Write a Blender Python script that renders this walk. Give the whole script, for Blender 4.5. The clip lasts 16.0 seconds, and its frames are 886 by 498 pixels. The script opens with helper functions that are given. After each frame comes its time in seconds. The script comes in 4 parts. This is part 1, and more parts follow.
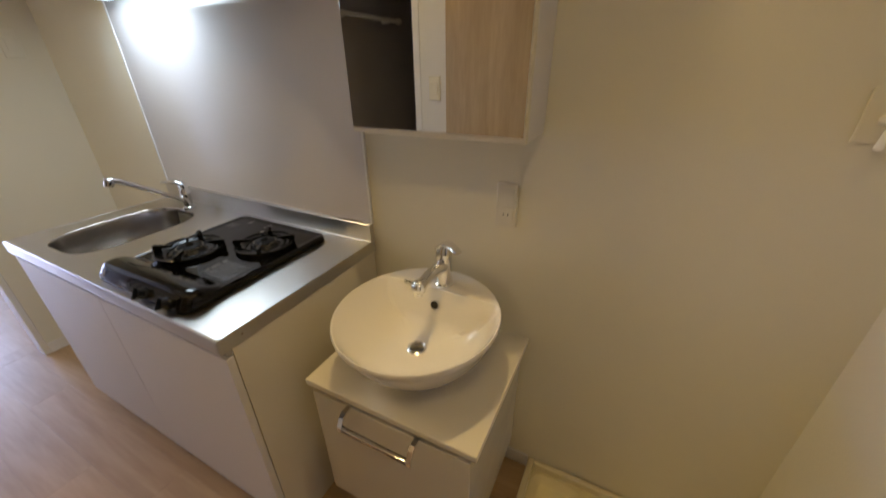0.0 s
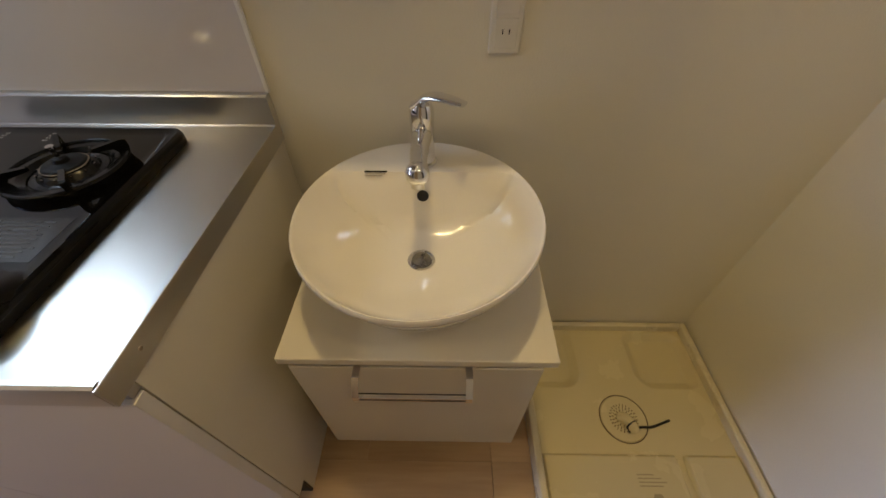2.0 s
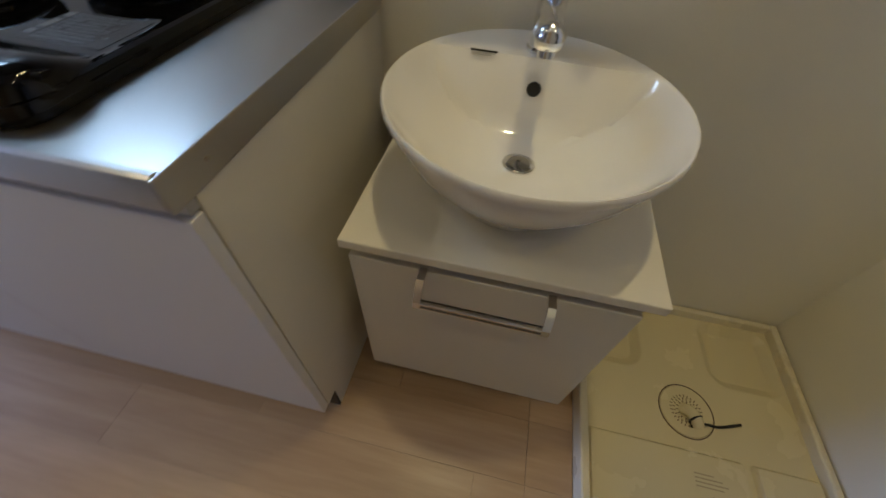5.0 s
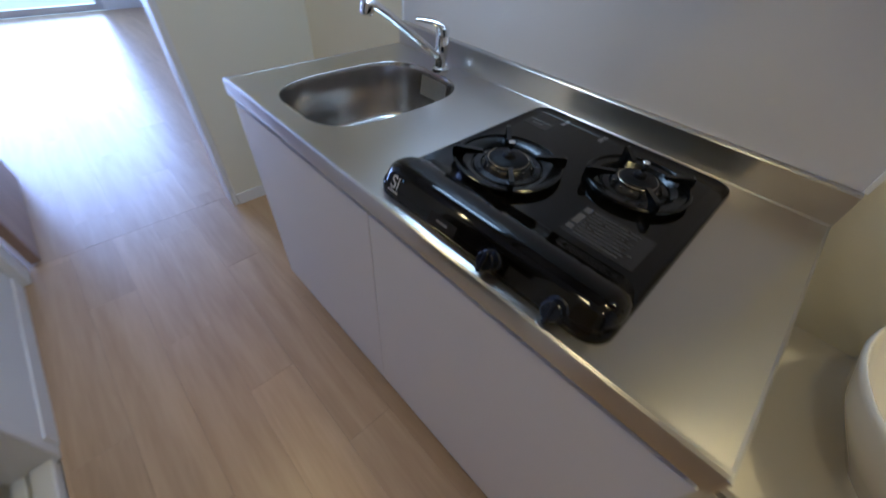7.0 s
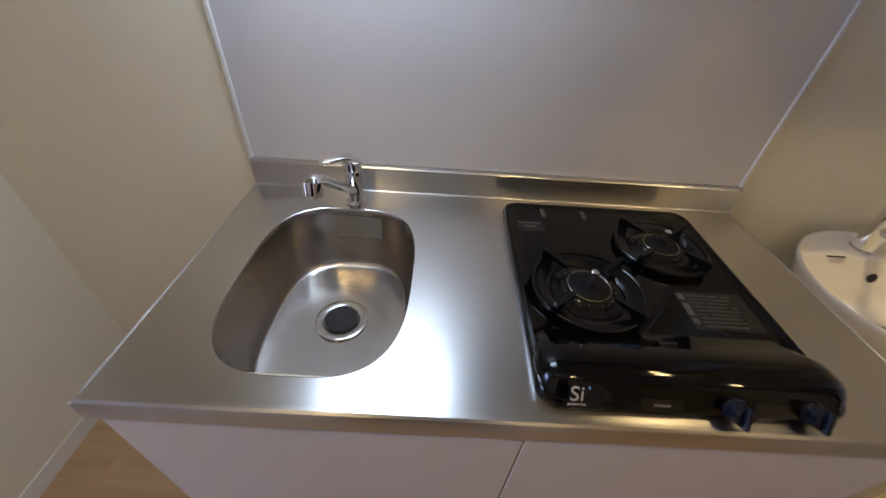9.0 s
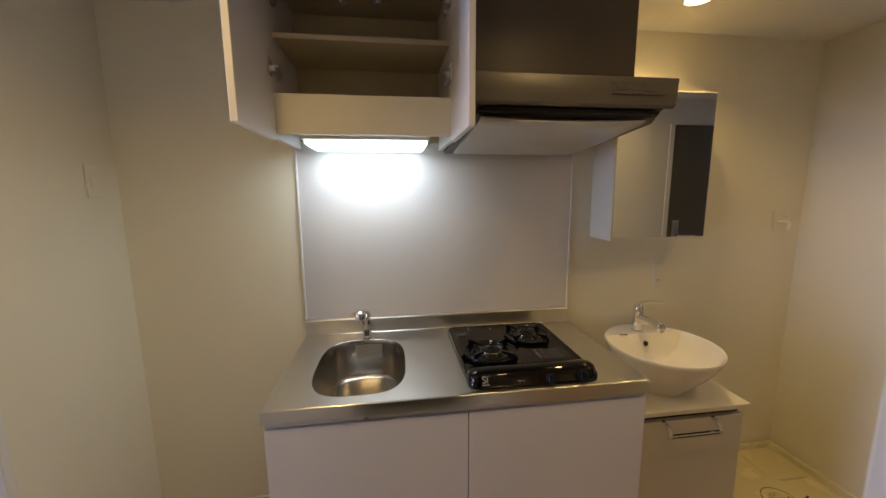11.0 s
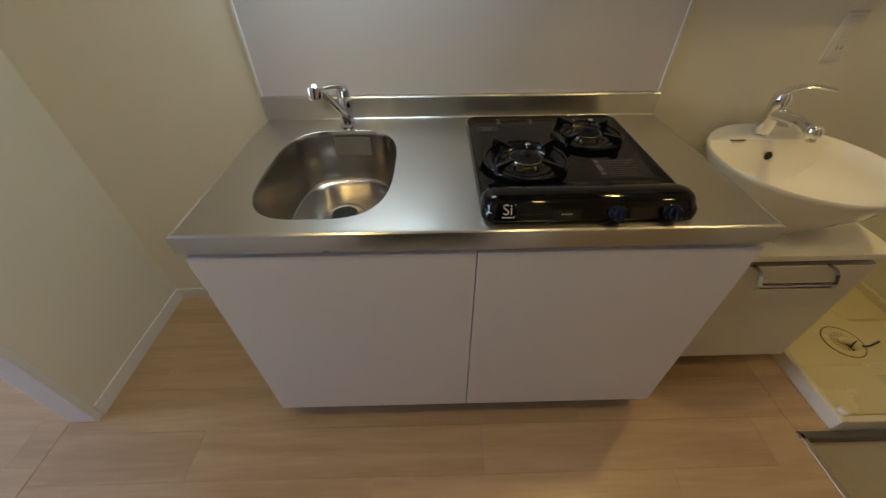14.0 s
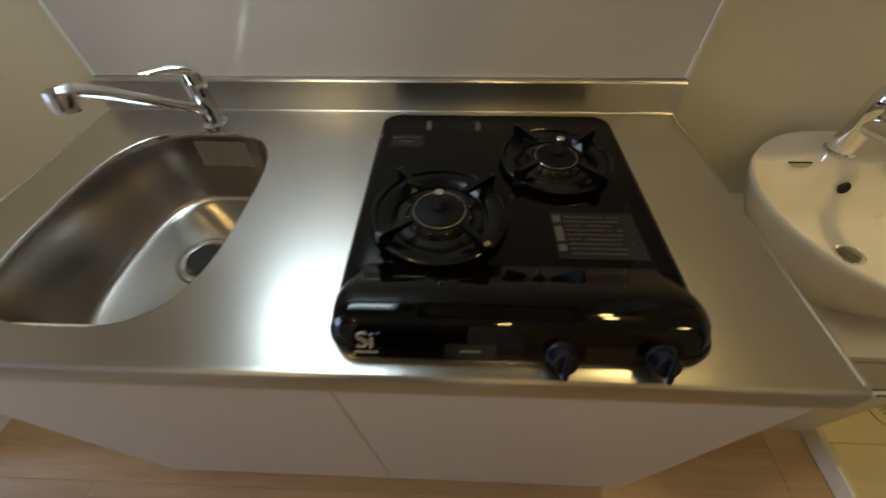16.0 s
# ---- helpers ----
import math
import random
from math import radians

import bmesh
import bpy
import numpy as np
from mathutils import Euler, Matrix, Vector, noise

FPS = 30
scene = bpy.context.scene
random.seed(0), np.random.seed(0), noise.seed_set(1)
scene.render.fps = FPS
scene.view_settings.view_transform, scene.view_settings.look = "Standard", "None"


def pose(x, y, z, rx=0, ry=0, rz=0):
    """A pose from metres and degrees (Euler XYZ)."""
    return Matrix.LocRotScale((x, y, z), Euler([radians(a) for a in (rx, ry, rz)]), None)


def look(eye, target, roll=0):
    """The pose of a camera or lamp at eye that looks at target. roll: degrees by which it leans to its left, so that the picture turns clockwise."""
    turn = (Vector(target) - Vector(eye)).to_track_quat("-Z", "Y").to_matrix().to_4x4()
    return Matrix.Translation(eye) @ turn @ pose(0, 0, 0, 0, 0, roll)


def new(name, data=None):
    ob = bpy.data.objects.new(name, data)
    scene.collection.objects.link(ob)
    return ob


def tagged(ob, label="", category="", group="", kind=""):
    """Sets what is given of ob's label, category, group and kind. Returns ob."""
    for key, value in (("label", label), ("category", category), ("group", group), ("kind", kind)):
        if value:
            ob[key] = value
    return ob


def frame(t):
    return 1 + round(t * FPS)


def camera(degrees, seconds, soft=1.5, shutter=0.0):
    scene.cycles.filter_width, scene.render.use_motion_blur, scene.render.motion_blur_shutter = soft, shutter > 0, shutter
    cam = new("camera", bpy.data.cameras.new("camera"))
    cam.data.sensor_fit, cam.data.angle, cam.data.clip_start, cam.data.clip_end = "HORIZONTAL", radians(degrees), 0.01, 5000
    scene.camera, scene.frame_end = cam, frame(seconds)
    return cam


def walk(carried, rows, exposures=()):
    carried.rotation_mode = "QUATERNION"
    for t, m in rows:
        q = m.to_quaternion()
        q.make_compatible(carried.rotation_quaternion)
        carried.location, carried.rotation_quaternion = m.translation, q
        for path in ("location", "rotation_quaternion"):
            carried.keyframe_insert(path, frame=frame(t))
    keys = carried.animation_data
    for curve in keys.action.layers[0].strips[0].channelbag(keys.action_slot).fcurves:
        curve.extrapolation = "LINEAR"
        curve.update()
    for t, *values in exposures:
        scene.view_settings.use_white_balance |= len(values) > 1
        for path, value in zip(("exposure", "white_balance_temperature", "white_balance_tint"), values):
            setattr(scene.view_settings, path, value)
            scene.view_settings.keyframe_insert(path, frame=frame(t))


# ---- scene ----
cam = camera(101.4, 16.0, shutter=0.4)
PATH = [
    (0, (1.93, -0.909, 1.364), (1.115, 0.678, 0.46), -0.7),
    (0.5, (1.903, -0.872, 1.274), (1.125, 0.565, 0.121), -1.5),
    (1, (1.854, -0.797, 1.245), (1.234, 0.575, -0.072), -0.9),
    (1.5, (1.672, -0.761, 1.213), (1.46, 0.652, -0.187), 0.6),
    (2, (1.559, -0.733, 1.198), (1.542, 0.648, -0.25), 0.1),
    (2.5, (1.524, -0.676, 1.163), (1.562, 0.617, -0.363), 1.3),
    (3, (1.507, -0.594, 1.102), (1.56, 0.741, -0.387), 0.1),
    (3.2, (1.5, -0.568, 1.076), (1.575, 0.791, -0.389), 1.2),
    (5.3, (1.468, -0.782, 1.036), (1.144, 0.378, -0.561), 7.1),
    (5.5, (1.458, -0.786, 1.066), (0.979, 0.28, -0.556), 9.1),
    (6, (1.417, -0.838, 1.103), (0.346, -0.102, -0.417), 0.7),
    (6.5, (1.238, -0.891, 1.16), (0.125, -0.079, -0.29), 3.7),
    (7, (1.054, -0.855, 1.195), (0.096, 0.192, -0.215), 5.4),
    (7.5, (0.856, -0.808, 1.229), (0.004, 0.426, -0.096), 5.6),
    (8, (0.645, -0.817, 1.25), (0.167, 0.619, -0.058), 5.5),
    (8.5, (0.499, -0.781, 1.255), (0.274, 0.758, -0.003), 4.2),
    (9, (0.464, -0.806, 1.29), (0.5, 0.743, 0.025), 4.2),
    (9.5, (0.429, -1.029, 1.336), (0.544, 0.807, 0.552), 1.3),
    (9.7, (0.426, -1.127, 1.353), (0.629, 0.751, 0.696), 1.7),
    (11.8, (0.378, -1.658, 1.431), (0.651, 0.307, 1.174), -0.6),
    (12, (0.379, -1.627, 1.412), (0.629, 0.317, 1.014), -0.4),
    (12.5, (0.371, -1.515, 1.328), (0.659, 0.198, 0.338), 1.6),
    (13, (0.395, -1.407, 1.274), (0.646, 0.16, 0.057), 1.7),
    (13.5, (0.468, -1.271, 1.279), (0.525, 0.306, 0.05), -0.6),
    (14, (0.525, -1.122, 1.259), (0.55, 0.374, -0.069), -0.5),
    (14.5, (0.538, -0.958, 1.244), (0.604, 0.423, -0.201), 0.3),
    (15, (0.559, -0.899, 1.238), (0.539, 0.455, -0.234), 1.0),
    (15.5, (0.606, -0.842, 1.227), (0.582, 0.478, -0.275), -0.6),
    (16, (0.756, -0.729, 1.214), (0.691, 0.564, -0.310), -1.0),
]
EXPOSURES = [
    (0.0, 0.10, 6800, 19), (3.2, -0.13, 5900, 20), (5.3, -0.16, 5200, 14), (6.5, 0.0, 5050, 13), (7.5, 0.10, 5250, 19), (8.5, 0.04, 5800, 24),
    (9.7, 0.13, 6400, 22), (11.8, -0.07, 7650, 18), (12.6, -0.09, 7200, 16), (13.5, -0.09, 6750, 12), (14.5, -0.08, 6900, 12), (16.0, -0.22, 6950, 11),
]
walk(cam, [(t, look(eye, target, roll)) for t, eye, target, roll in PATH], EXPOSURES)

# ---- light ----
world = bpy.data.worlds.new("sky")
scene.world = world
world.use_nodes = True
wn = world.node_tree.nodes
sky = wn.new("ShaderNodeTexSky")
sky.sky_type, sky.sun_disc = "NISHITA", False
sky.sun_elevation, sky.sun_rotation = radians(40), radians(200)
world.node_tree.links.new(sky.outputs[0], wn["Background"].inputs[0])
wn["Background"].inputs[1].default_value = 0.12

sun_data = bpy.data.lights.new("sun", "SUN")
sun_data.energy, sun_data.angle, sun_data.color = 1.2, radians(10), (1.0, 0.97, 0.93)
sun = new("sun", sun_data)
sun.matrix_world = look((-8, -2, 8), (-3, -1, 0))


def area_lamp(name, m, sx, sy, watts, colour, spread=180):
    data = bpy.data.lights.new(name, "AREA")
    data.shape, data.size, data.size_y, data.energy, data.color = "RECTANGLE", sx, sy, watts, colour
    data.spread = radians(spread)
    ob = new(name, data)
    ob.matrix_world = m
    return ob


WARM, COOL, DAY = (1.0, 0.75, 0.29), (0.72, 0.9, 1.0), (0.45, 0.57, 1.0)
CEIL = 2.12
DOWNLIGHTS = [(1.516, -0.275, 2.3, 125), (2.0, -0.98, 1.35, 150), (0.98, -1.02, 1.1, 150), (0.02, -1.02, 2.6, 150)]
for dx, dy, watts, beam in DOWNLIGHTS:
    lamp = area_lamp("downlight_glow", pose(dx, dy, CEIL - 0.012, 0, 0, 0), 0.075, 0.075, watts, WARM, beam)
    lamp.data.shape = "DISK"
area_lamp("cabinet_light_glow", pose(0.31, -0.14, 1.586), 0.4, 0.10, 1.9, COOL)
area_lamp("window_daylight", pose(-4.72, -1.15, 1.05, 0, -90, 0), 2.0, 1.7, 55.0, DAY, 110)


# ---- materials ----
def material(name, colour, rough=0.5, metal=0.0, vary=0.06, scale=6.0, bump=0.0, bump_scale=120.0, coat=0.0, stretch=(1, 1, 1), rough_vary=0.05, per_object=0.0):
    m = bpy.data.materials.new(name)
    m.use_nodes = True
    n, l = m.node_tree.nodes, m.node_tree.links
    b = n["Principled BSDF"]
    b.inputs["Metallic"].default_value = metal
    b.inputs["Coat Weight"].default_value = coat
    b.inputs["Coat Roughness"].default_value = 0.05
    co = n.new("ShaderNodeTexCoord")
    mp = n.new("ShaderNodeMapping")
    mp.inputs["Scale"].default_value = stretch
    l.new(co.outputs["Object"], mp.inputs[0])
    big = n.new("ShaderNodeTexNoise")
    big.inputs["Scale"].default_value, big.inputs["Detail"].default_value = scale, 6
    fine = n.new("ShaderNodeTexNoise")
    fine.inputs["Scale"].default_value, fine.inputs["Detail"].default_value = bump_scale, 3
    for t in (big, fine):
        l.new(mp.outputs[0], t.inputs["Vector"])
    add = n.new("ShaderNodeMath")
    add.operation = "MULTIPLY_ADD"
    l.new(fine.outputs[0], add.inputs[0])
    add.inputs[1].default_value = 0.35
    l.new(big.outputs[0], add.inputs[2])
    ramp = n.new("ShaderNodeMapRange")
    ramp.inputs["From Min"].default_value, ramp.inputs["From Max"].default_value = 0.35, 1.0
    ramp.inputs["To Min"].default_value, ramp.inputs["To Max"].default_value = 1 - vary, 1 + vary
    l.new(add.outputs[0], ramp.inputs[0])
    hsv = n.new("ShaderNodeHueSaturation")
    hsv.inputs["Color"].default_value = (*colour, 1)
    l.new(ramp.outputs[0], hsv.inputs["Value"])
    if per_object:
        info = n.new("ShaderNodeObjectInfo")
        r2 = n.new("ShaderNodeMapRange")
        r2.inputs["To Min"].default_value, r2.inputs["To Max"].default_value = 1 - per_object, 1 + per_object
        l.new(info.outputs["Random"], r2.inputs[0])
        mul = n.new("ShaderNodeMath")
        mul.operation = "MULTIPLY"
        l.new(ramp.outputs[0], mul.inputs[0])
        l.new(r2.outputs[0], mul.inputs[1])
        l.new(mul.outputs[0], hsv.inputs["Value"])
    l.new(hsv.outputs[0], b.inputs["Base Color"])
    rr = n.new("ShaderNodeMapRange")
    rr.inputs["From Min"].default_value, rr.inputs["From Max"].default_value = 0.3, 0.7
    rr.inputs["To Min"].default_value, rr.inputs["To Max"].default_value = max(0.0, rough - rough_vary), rough + rough_vary
    l.new(big.outputs[0], rr.inputs[0])
    l.new(rr.outputs[0], b.inputs["Roughness"])
    if bump:
        bp = n.new("ShaderNodeBump")
        bp.inputs["Strength"].default_value, bp.inputs["Distance"].default_value = bump, 0.002
        l.new(fine.outputs[0], bp.inputs["Height"])
        l.new(bp.outputs[0], b.inputs["Normal"])
    return m


def glow(name, colour, strength):
    m = bpy.data.materials.new(name)
    m.use_nodes = True
    b = m.node_tree.nodes["Principled BSDF"]
    b.inputs["Emission Color"].default_value = (*colour, 1)
    b.inputs["Emission Strength"].default_value = strength
    return m


def wood(name, light, dark, rough=0.4, grain=(1.2, 14, 14), per_object=0.1, coat=0.0):
    m = bpy.data.materials.new(name)
    m.use_nodes = True
    n, l = m.node_tree.nodes, m.node_tree.links
    b = n["Principled BSDF"]
    b.inputs["Coat Weight"].default_value = coat
    b.inputs["Coat Roughness"].default_value = 0.25
    co = n.new("ShaderNodeTexCoord")
    info = n.new("ShaderNodeObjectInfo")
    shift = n.new("ShaderNodeVectorMath")
    shift.operation = "MULTIPLY_ADD"
    l.new(info.outputs["Random"], shift.inputs[0])
    shift.inputs[1].default_value = (37.0, 11.0, 5.0)
    l.new(co.outputs["Object"], shift.inputs[2])
    mp = n.new("ShaderNodeMapping")
    mp.inputs["Scale"].default_value = grain
    l.new(shift.outputs[0], mp.inputs[0])
    a = n.new("ShaderNodeTexNoise")
    a.inputs["Scale"].default_value, a.inputs["Detail"].default_value, a.inputs["Distortion"].default_value = 1.6, 5, 0.6
    f = n.new("ShaderNodeTexNoise")
    f.inputs["Scale"].default_value, f.inputs["Detail"].default_value = 9.0, 4
    for t in (a, f):
        l.new(mp.outputs[0], t.inputs["Vector"])
    mix = n.new("ShaderNodeMath")
    mix.operation = "MULTIPLY_ADD"
    l.new(f.outputs[0], mix.inputs[0])
    mix.inputs[1].default_value = 0.45
    l.new(a.outputs[0], mix.inputs[2])
    cr = n.new("ShaderNodeValToRGB")
    cr.color_ramp.elements[0].position, cr.color_ramp.elements[1].position = 0.48, 0.95
    cr.color_ramp.elements[0].color, cr.color_ramp.elements[1].color = (*dark, 1), (*light, 1)
    l.new(mix.outputs[0], cr.inputs[0])
    hsv = n.new("ShaderNodeHueSaturation")
    l.new(cr.outputs[0], hsv.inputs["Color"])
    mr = n.new("ShaderNodeMapRange")
    mr.inputs["To Min"].default_value, mr.inputs["To Max"].default_value = 1 - per_object, 1 + per_object
    l.new(info.outputs["Random"], mr.inputs[0])
    l.new(mr.outputs[0], hsv.inputs["Value"])
    l.new(hsv.outputs[0], b.inputs["Base Color"])
    b.inputs["Roughness"].default_value = rough
    bp = n.new("ShaderNodeBump")
    bp.inputs["Strength"].default_value, bp.inputs["Distance"].default_value = 0.25, 0.001
    l.new(f.outputs[0], bp.inputs["Height"])
    l.new(bp.outputs[0], b.inputs["Normal"])
    return m


M_WALL = material("wallpaper", (0.80, 0.76, 0.63), 0.75, vary=0.03, scale=2.5, bump=0.35, bump_scale=260)
M_WALL_ROOM = material("room_wallpaper", (0.78, 0.77, 0.75), 0.8, vary=0.03, scale=2.5, bump=0.3, bump_scale=260)
M_CEIL = material("ceiling_paper", (0.78, 0.76, 0.70), 0.85, vary=0.03, bump=0.3, bump_scale=200)
M_PANEL = material("kitchen_panel", (0.70, 0.665, 0.665), 0.085, vary=0.01, scale=2, rough_vary=0.01)
M_TRIM = material("white_trim", (0.80, 0.79, 0.77), 0.35, vary=0.03)
M_STEEL = material("brushed_steel", (0.63, 0.61, 0.58), 0.29, 1.0, vary=0.002, scale=9, bump_scale=30, stretch=(0.3, 2, 2), rough_vary=0.002)
steel_nodes = M_STEEL.node_tree.nodes
brushing = steel_nodes.new("ShaderNodeCombineXYZ")
brushing.inputs[1].default_value, brushing.inputs[2].default_value = 1.0, 0.2
M_STEEL.node_tree.links.new(brushing.outputs[0], steel_nodes["Principled BSDF"].inputs["Tangent"])
steel_nodes["Principled BSDF"].inputs["Anisotropic"].default_value = 0.55
M_SINK = material("sink_steel", (0.52, 0.49, 0.455), 0.23, 1.0, vary=0.03, scale=5, bump_scale=25, rough_vary=0.015)
M_CHROME = material("chrome", (0.83, 0.83, 0.84), 0.05, 1.0, vary=0.02, rough_vary=0.02)
M_PLUG = material("worn_chrome", (0.36, 0.35, 0.33), 0.16, 1.0, vary=0.25, scale=90)
M_ALU = material("aluminium_channel", (0.62, 0.63, 0.66), 0.32, 1.0, vary=0.03)
M_DOOR = material("white_melamine", (0.74, 0.715, 0.70), 0.34, vary=0.015, scale=3, rough_vary=0.015)
M_SIDE = material("cream_board", (0.74, 0.69, 0.58), 0.42, vary=0.03, scale=4)
M_BLACK_EDGE = material("dark_kick", (0.018, 0.016, 0.015), 0.5, vary=0.2)
M_ENAMEL = material("black_enamel", (0.002, 0.0017, 0.0015), 0.055, vary=0.1, rough_vary=0.015)
M_CAST = material("cast_iron", (0.003, 0.0032, 0.0038), 0.15, vary=0.2, bump=0.12, bump_scale=400)
M_KNOB = material("knob_plastic", (0.006, 0.008, 0.016), 0.24, vary=0.1)
for shiny in (M_ENAMEL, M_CAST, M_KNOB):
    shiny.node_tree.nodes["Principled BSDF"].inputs["Specular IOR Level"].default_value = 0.32
M_BURNERCAP = material("burner_cap_coating", (0.006, 0.006, 0.0075), 0.5, vary=0.2, bump=0.2, bump_scale=300)
M_BURNERCAP.node_tree.nodes["Principled BSDF"].inputs["Specular IOR Level"].default_value = 0.12
M_BURNER = material("burner_metal", (0.016, 0.016, 0.018), 0.25, 0.6, vary=0.15)
M_BRASS = material("burner_ring", (0.42, 0.36, 0.28), 0.25, 1.0, vary=0.1)
M_LABEL = material("grey_label", (0.014, 0.013, 0.013), 0.22, vary=0.12, scale=40)
M_PRINT = material("pale_print", (0.55, 0.53, 0.52), 0.5)
M_FAINT = material("faint_print", (0.032, 0.029, 0.028), 0.3, vary=0.1, scale=60)
M_LABELPALE = material("pale_label_print", (0.075, 0.07, 0.068), 0.35, vary=0.1)
M_STICKER = material("sink_sticker", (0.42, 0.41, 0.375), 0.35, 0.65, vary=0.08, scale=30)
M_STICKPRINT = material("sticker_print", (0.3, 0.285, 0.26), 0.4, 0.5)
M_FAINTGREY = material("faint_grey_print", (0.42, 0.40, 0.37), 0.3)
M_BLUE = material("blue_print", (0.1, 0.25, 0.55), 0.4)
M_CERAMIC = material("white_ceramic", (0.83, 0.80, 0.75), 0.055, vary=0.015, coat=0.5, rough_vary=0.015)
M_VAN = material("vanity_board", (0.70, 0.67, 0.61), 0.22, vary=0.02)
M_VANTOP = material("vanity_top_board", (0.80, 0.76, 0.68), 0.33, vary=0.02)
# near-black that paints the shade inside gaps, slots and holes
M_DARK = material("gap_shade", (0.02, 0.018, 0.016), 0.7)
M_RUBBER = material("black_rubber", (0.015, 0.014, 0.013), 0.6, bump=0.2)
M_PAN = material("pan_plastic", (0.70, 0.615, 0.37), 0.26, vary=0.003, scale=5, rough_vary=0.03)
M_PANPRINT = material("pan_print", (0.16, 0.105, 0.055), 0.5)
M_PANLABEL = material("pan_label_print", (0.42, 0.34, 0.2), 0.45)
M_PANRING = material("pan_ring", (0.10, 0.06, 0.03), 0.5)
M_PANRIM = material("pan_rim_plastic", (0.74, 0.67, 0.48), 0.3, vary=0.03)
M_MIRROR = material("mirror_glass", (0.86, 0.87, 0.86), 0.01, 1.0, vary=0.0, rough_vary=0.0)
M_HOOD = material("hood_paint_and_riser_shade", (0.125, 0.112, 0.095), 0.36, 0.3, vary=0.05)
M_HOODBOX = material("hood_cover", (0.115, 0.095, 0.078), 0.42, 0.1, vary=0.06)
M_FILTER = material("hood_plate", (0.55, 0.53, 0.49), 0.2, 0.25, vary=0.03)
M_TILE = material("entry_tile", (0.42, 0.36, 0.27), 0.42, vary=0.12, scale=7, bump=0.2, bump_scale=150, per_object=0.05)
M_FRONT = material("front_door_paint", (0.15, 0.14, 0.12), 0.4, 0.2, vary=0.08)
M_NOSE = material("nosing_metal", (0.40, 0.34, 0.27), 0.42, 0.7, vary=0.1, scale=20)
M_BATH = material("bath_panel", (0.42, 0.39, 0.37), 0.35, vary=0.04)
M_BATHDARK = material("bath_dark_panel", (0.035, 0.024, 0.018), 0.4, vary=0.1)
M_BATHFLOOR = material("bath_floor", (0.66, 0.65, 0.64), 0.5, vary=0.05, bump=0.3, bump_scale=80)
M_PLASTIC = material("white_plastic", (0.78, 0.74, 0.64), 0.35, vary=0.02)
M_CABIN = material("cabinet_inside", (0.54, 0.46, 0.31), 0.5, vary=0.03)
M_LED = glow("light_cover", (0.6, 0.86, 1.0), 4.4)
M_BULB = glow("downlight_lens", (1.0, 0.78, 0.45), 12.0)
M_SKY = glow("bright_sky", (0.62, 0.85, 1.0), 2.6)
M_FLOOR = wood("plank_floor", (0.55, 0.385, 0.23), (0.42, 0.28, 0.155), 0.36, (0.9, 10, 10), 0.07, 0.12)
M_JOINT = material("floor_joint", (0.22, 0.15, 0.09), 0.6)
M_OAK = wood("pale_oak", (0.55, 0.42, 0.28), (0.42, 0.31, 0.2), 0.45, (10, 10, 1.0), 0.03)
M_DOORWOOD = wood("door_laminate", (0.36, 0.24, 0.17), (0.25, 0.16, 0.11), 0.42, (10, 10, 0.9), 0.03)


# ---- mesh helpers ----
def link(name, bm, mat, parent=None, label="", smooth=False):
    me = bpy.data.meshes.new(name)
    bm.normal_update()
    bm.to_mesh(me)
    bm.free()
    me.materials.append(mat)
    if smooth:
        me.shade_smooth()
        me.set_sharp_from_angle(angle=radians(35))
    ob = new(name, me)
    if parent:
        ob.parent = parent
    if label:
        ob["label"] = label
    return ob


def part(name, bm, mat, parent, label="", smooth=False):
    return link(name, bm, mat, parent, label, smooth)


def thing(name, label, category, group="", kind=""):
    return tagged(new(name), label, category, group, kind)


def box(x0, y0, z0, x1, y1, z1, bevel=0.0, seg=2, bm=None):
    own = bmesh.new()
    bmesh.ops.create_cube(own, size=1.0, matrix=Matrix.Translation(((x0 + x1) / 2, (y0 + y1) / 2, (z0 + z1) / 2)) @ Matrix.Diagonal((x1 - x0, y1 - y0, z1 - z0, 1)))
    if bevel:
        bmesh.ops.bevel(own, geom=own.edges[:], offset=bevel, segments=seg, profile=0.5, affect="EDGES", clamp_overlap=True)
    return join(bm, own) if bm else own


def join(bm, other):
    me = bpy.data.meshes.new("tmp")
    other.to_mesh(me)
    other.free()
    bm.from_mesh(me)
    bpy.data.meshes.remove(me)
    return bm


def loft(loops, cap_start=True, cap_end=True, bm=None, closed=True):
    """Skin rings of points with equal counts."""
    bm = bm or bmesh.new()
    rings = [[bm.verts.new(p) for p in ring] for ring in loops]
    n = len(rings[0])
    for a, b in zip(rings, rings[1:]):
        for i in range(n if closed else n - 1):
            bm.faces.new((a[i], a[(i + 1) % n], b[(i + 1) % n], b[i]))
    if cap_start:
        bm.faces.new(rings[0][::-1])
    if cap_end:
        bm.faces.new(rings[-1])
    bmesh.ops.recalc_face_normals(bm, faces=bm.faces[:])
    return bm


def ring(cx, cy, z, rx, ry, n=48, power=2.0):
    pts = []
    for i in range(n):
        a = 2 * math.pi * i / n
        c, s = math.cos(a), math.sin(a)
        pts.append((cx + rx * math.copysign(abs(c) ** (2 / power), c), cy + ry * math.copysign(abs(s) ** (2 / power), s), z))
    return pts


def lathe(cx, cy, profile, n=40, bm=None, caps=True):
    return loft([ring(cx, cy, z, r, r, n) for r, z in profile], caps, caps, bm)


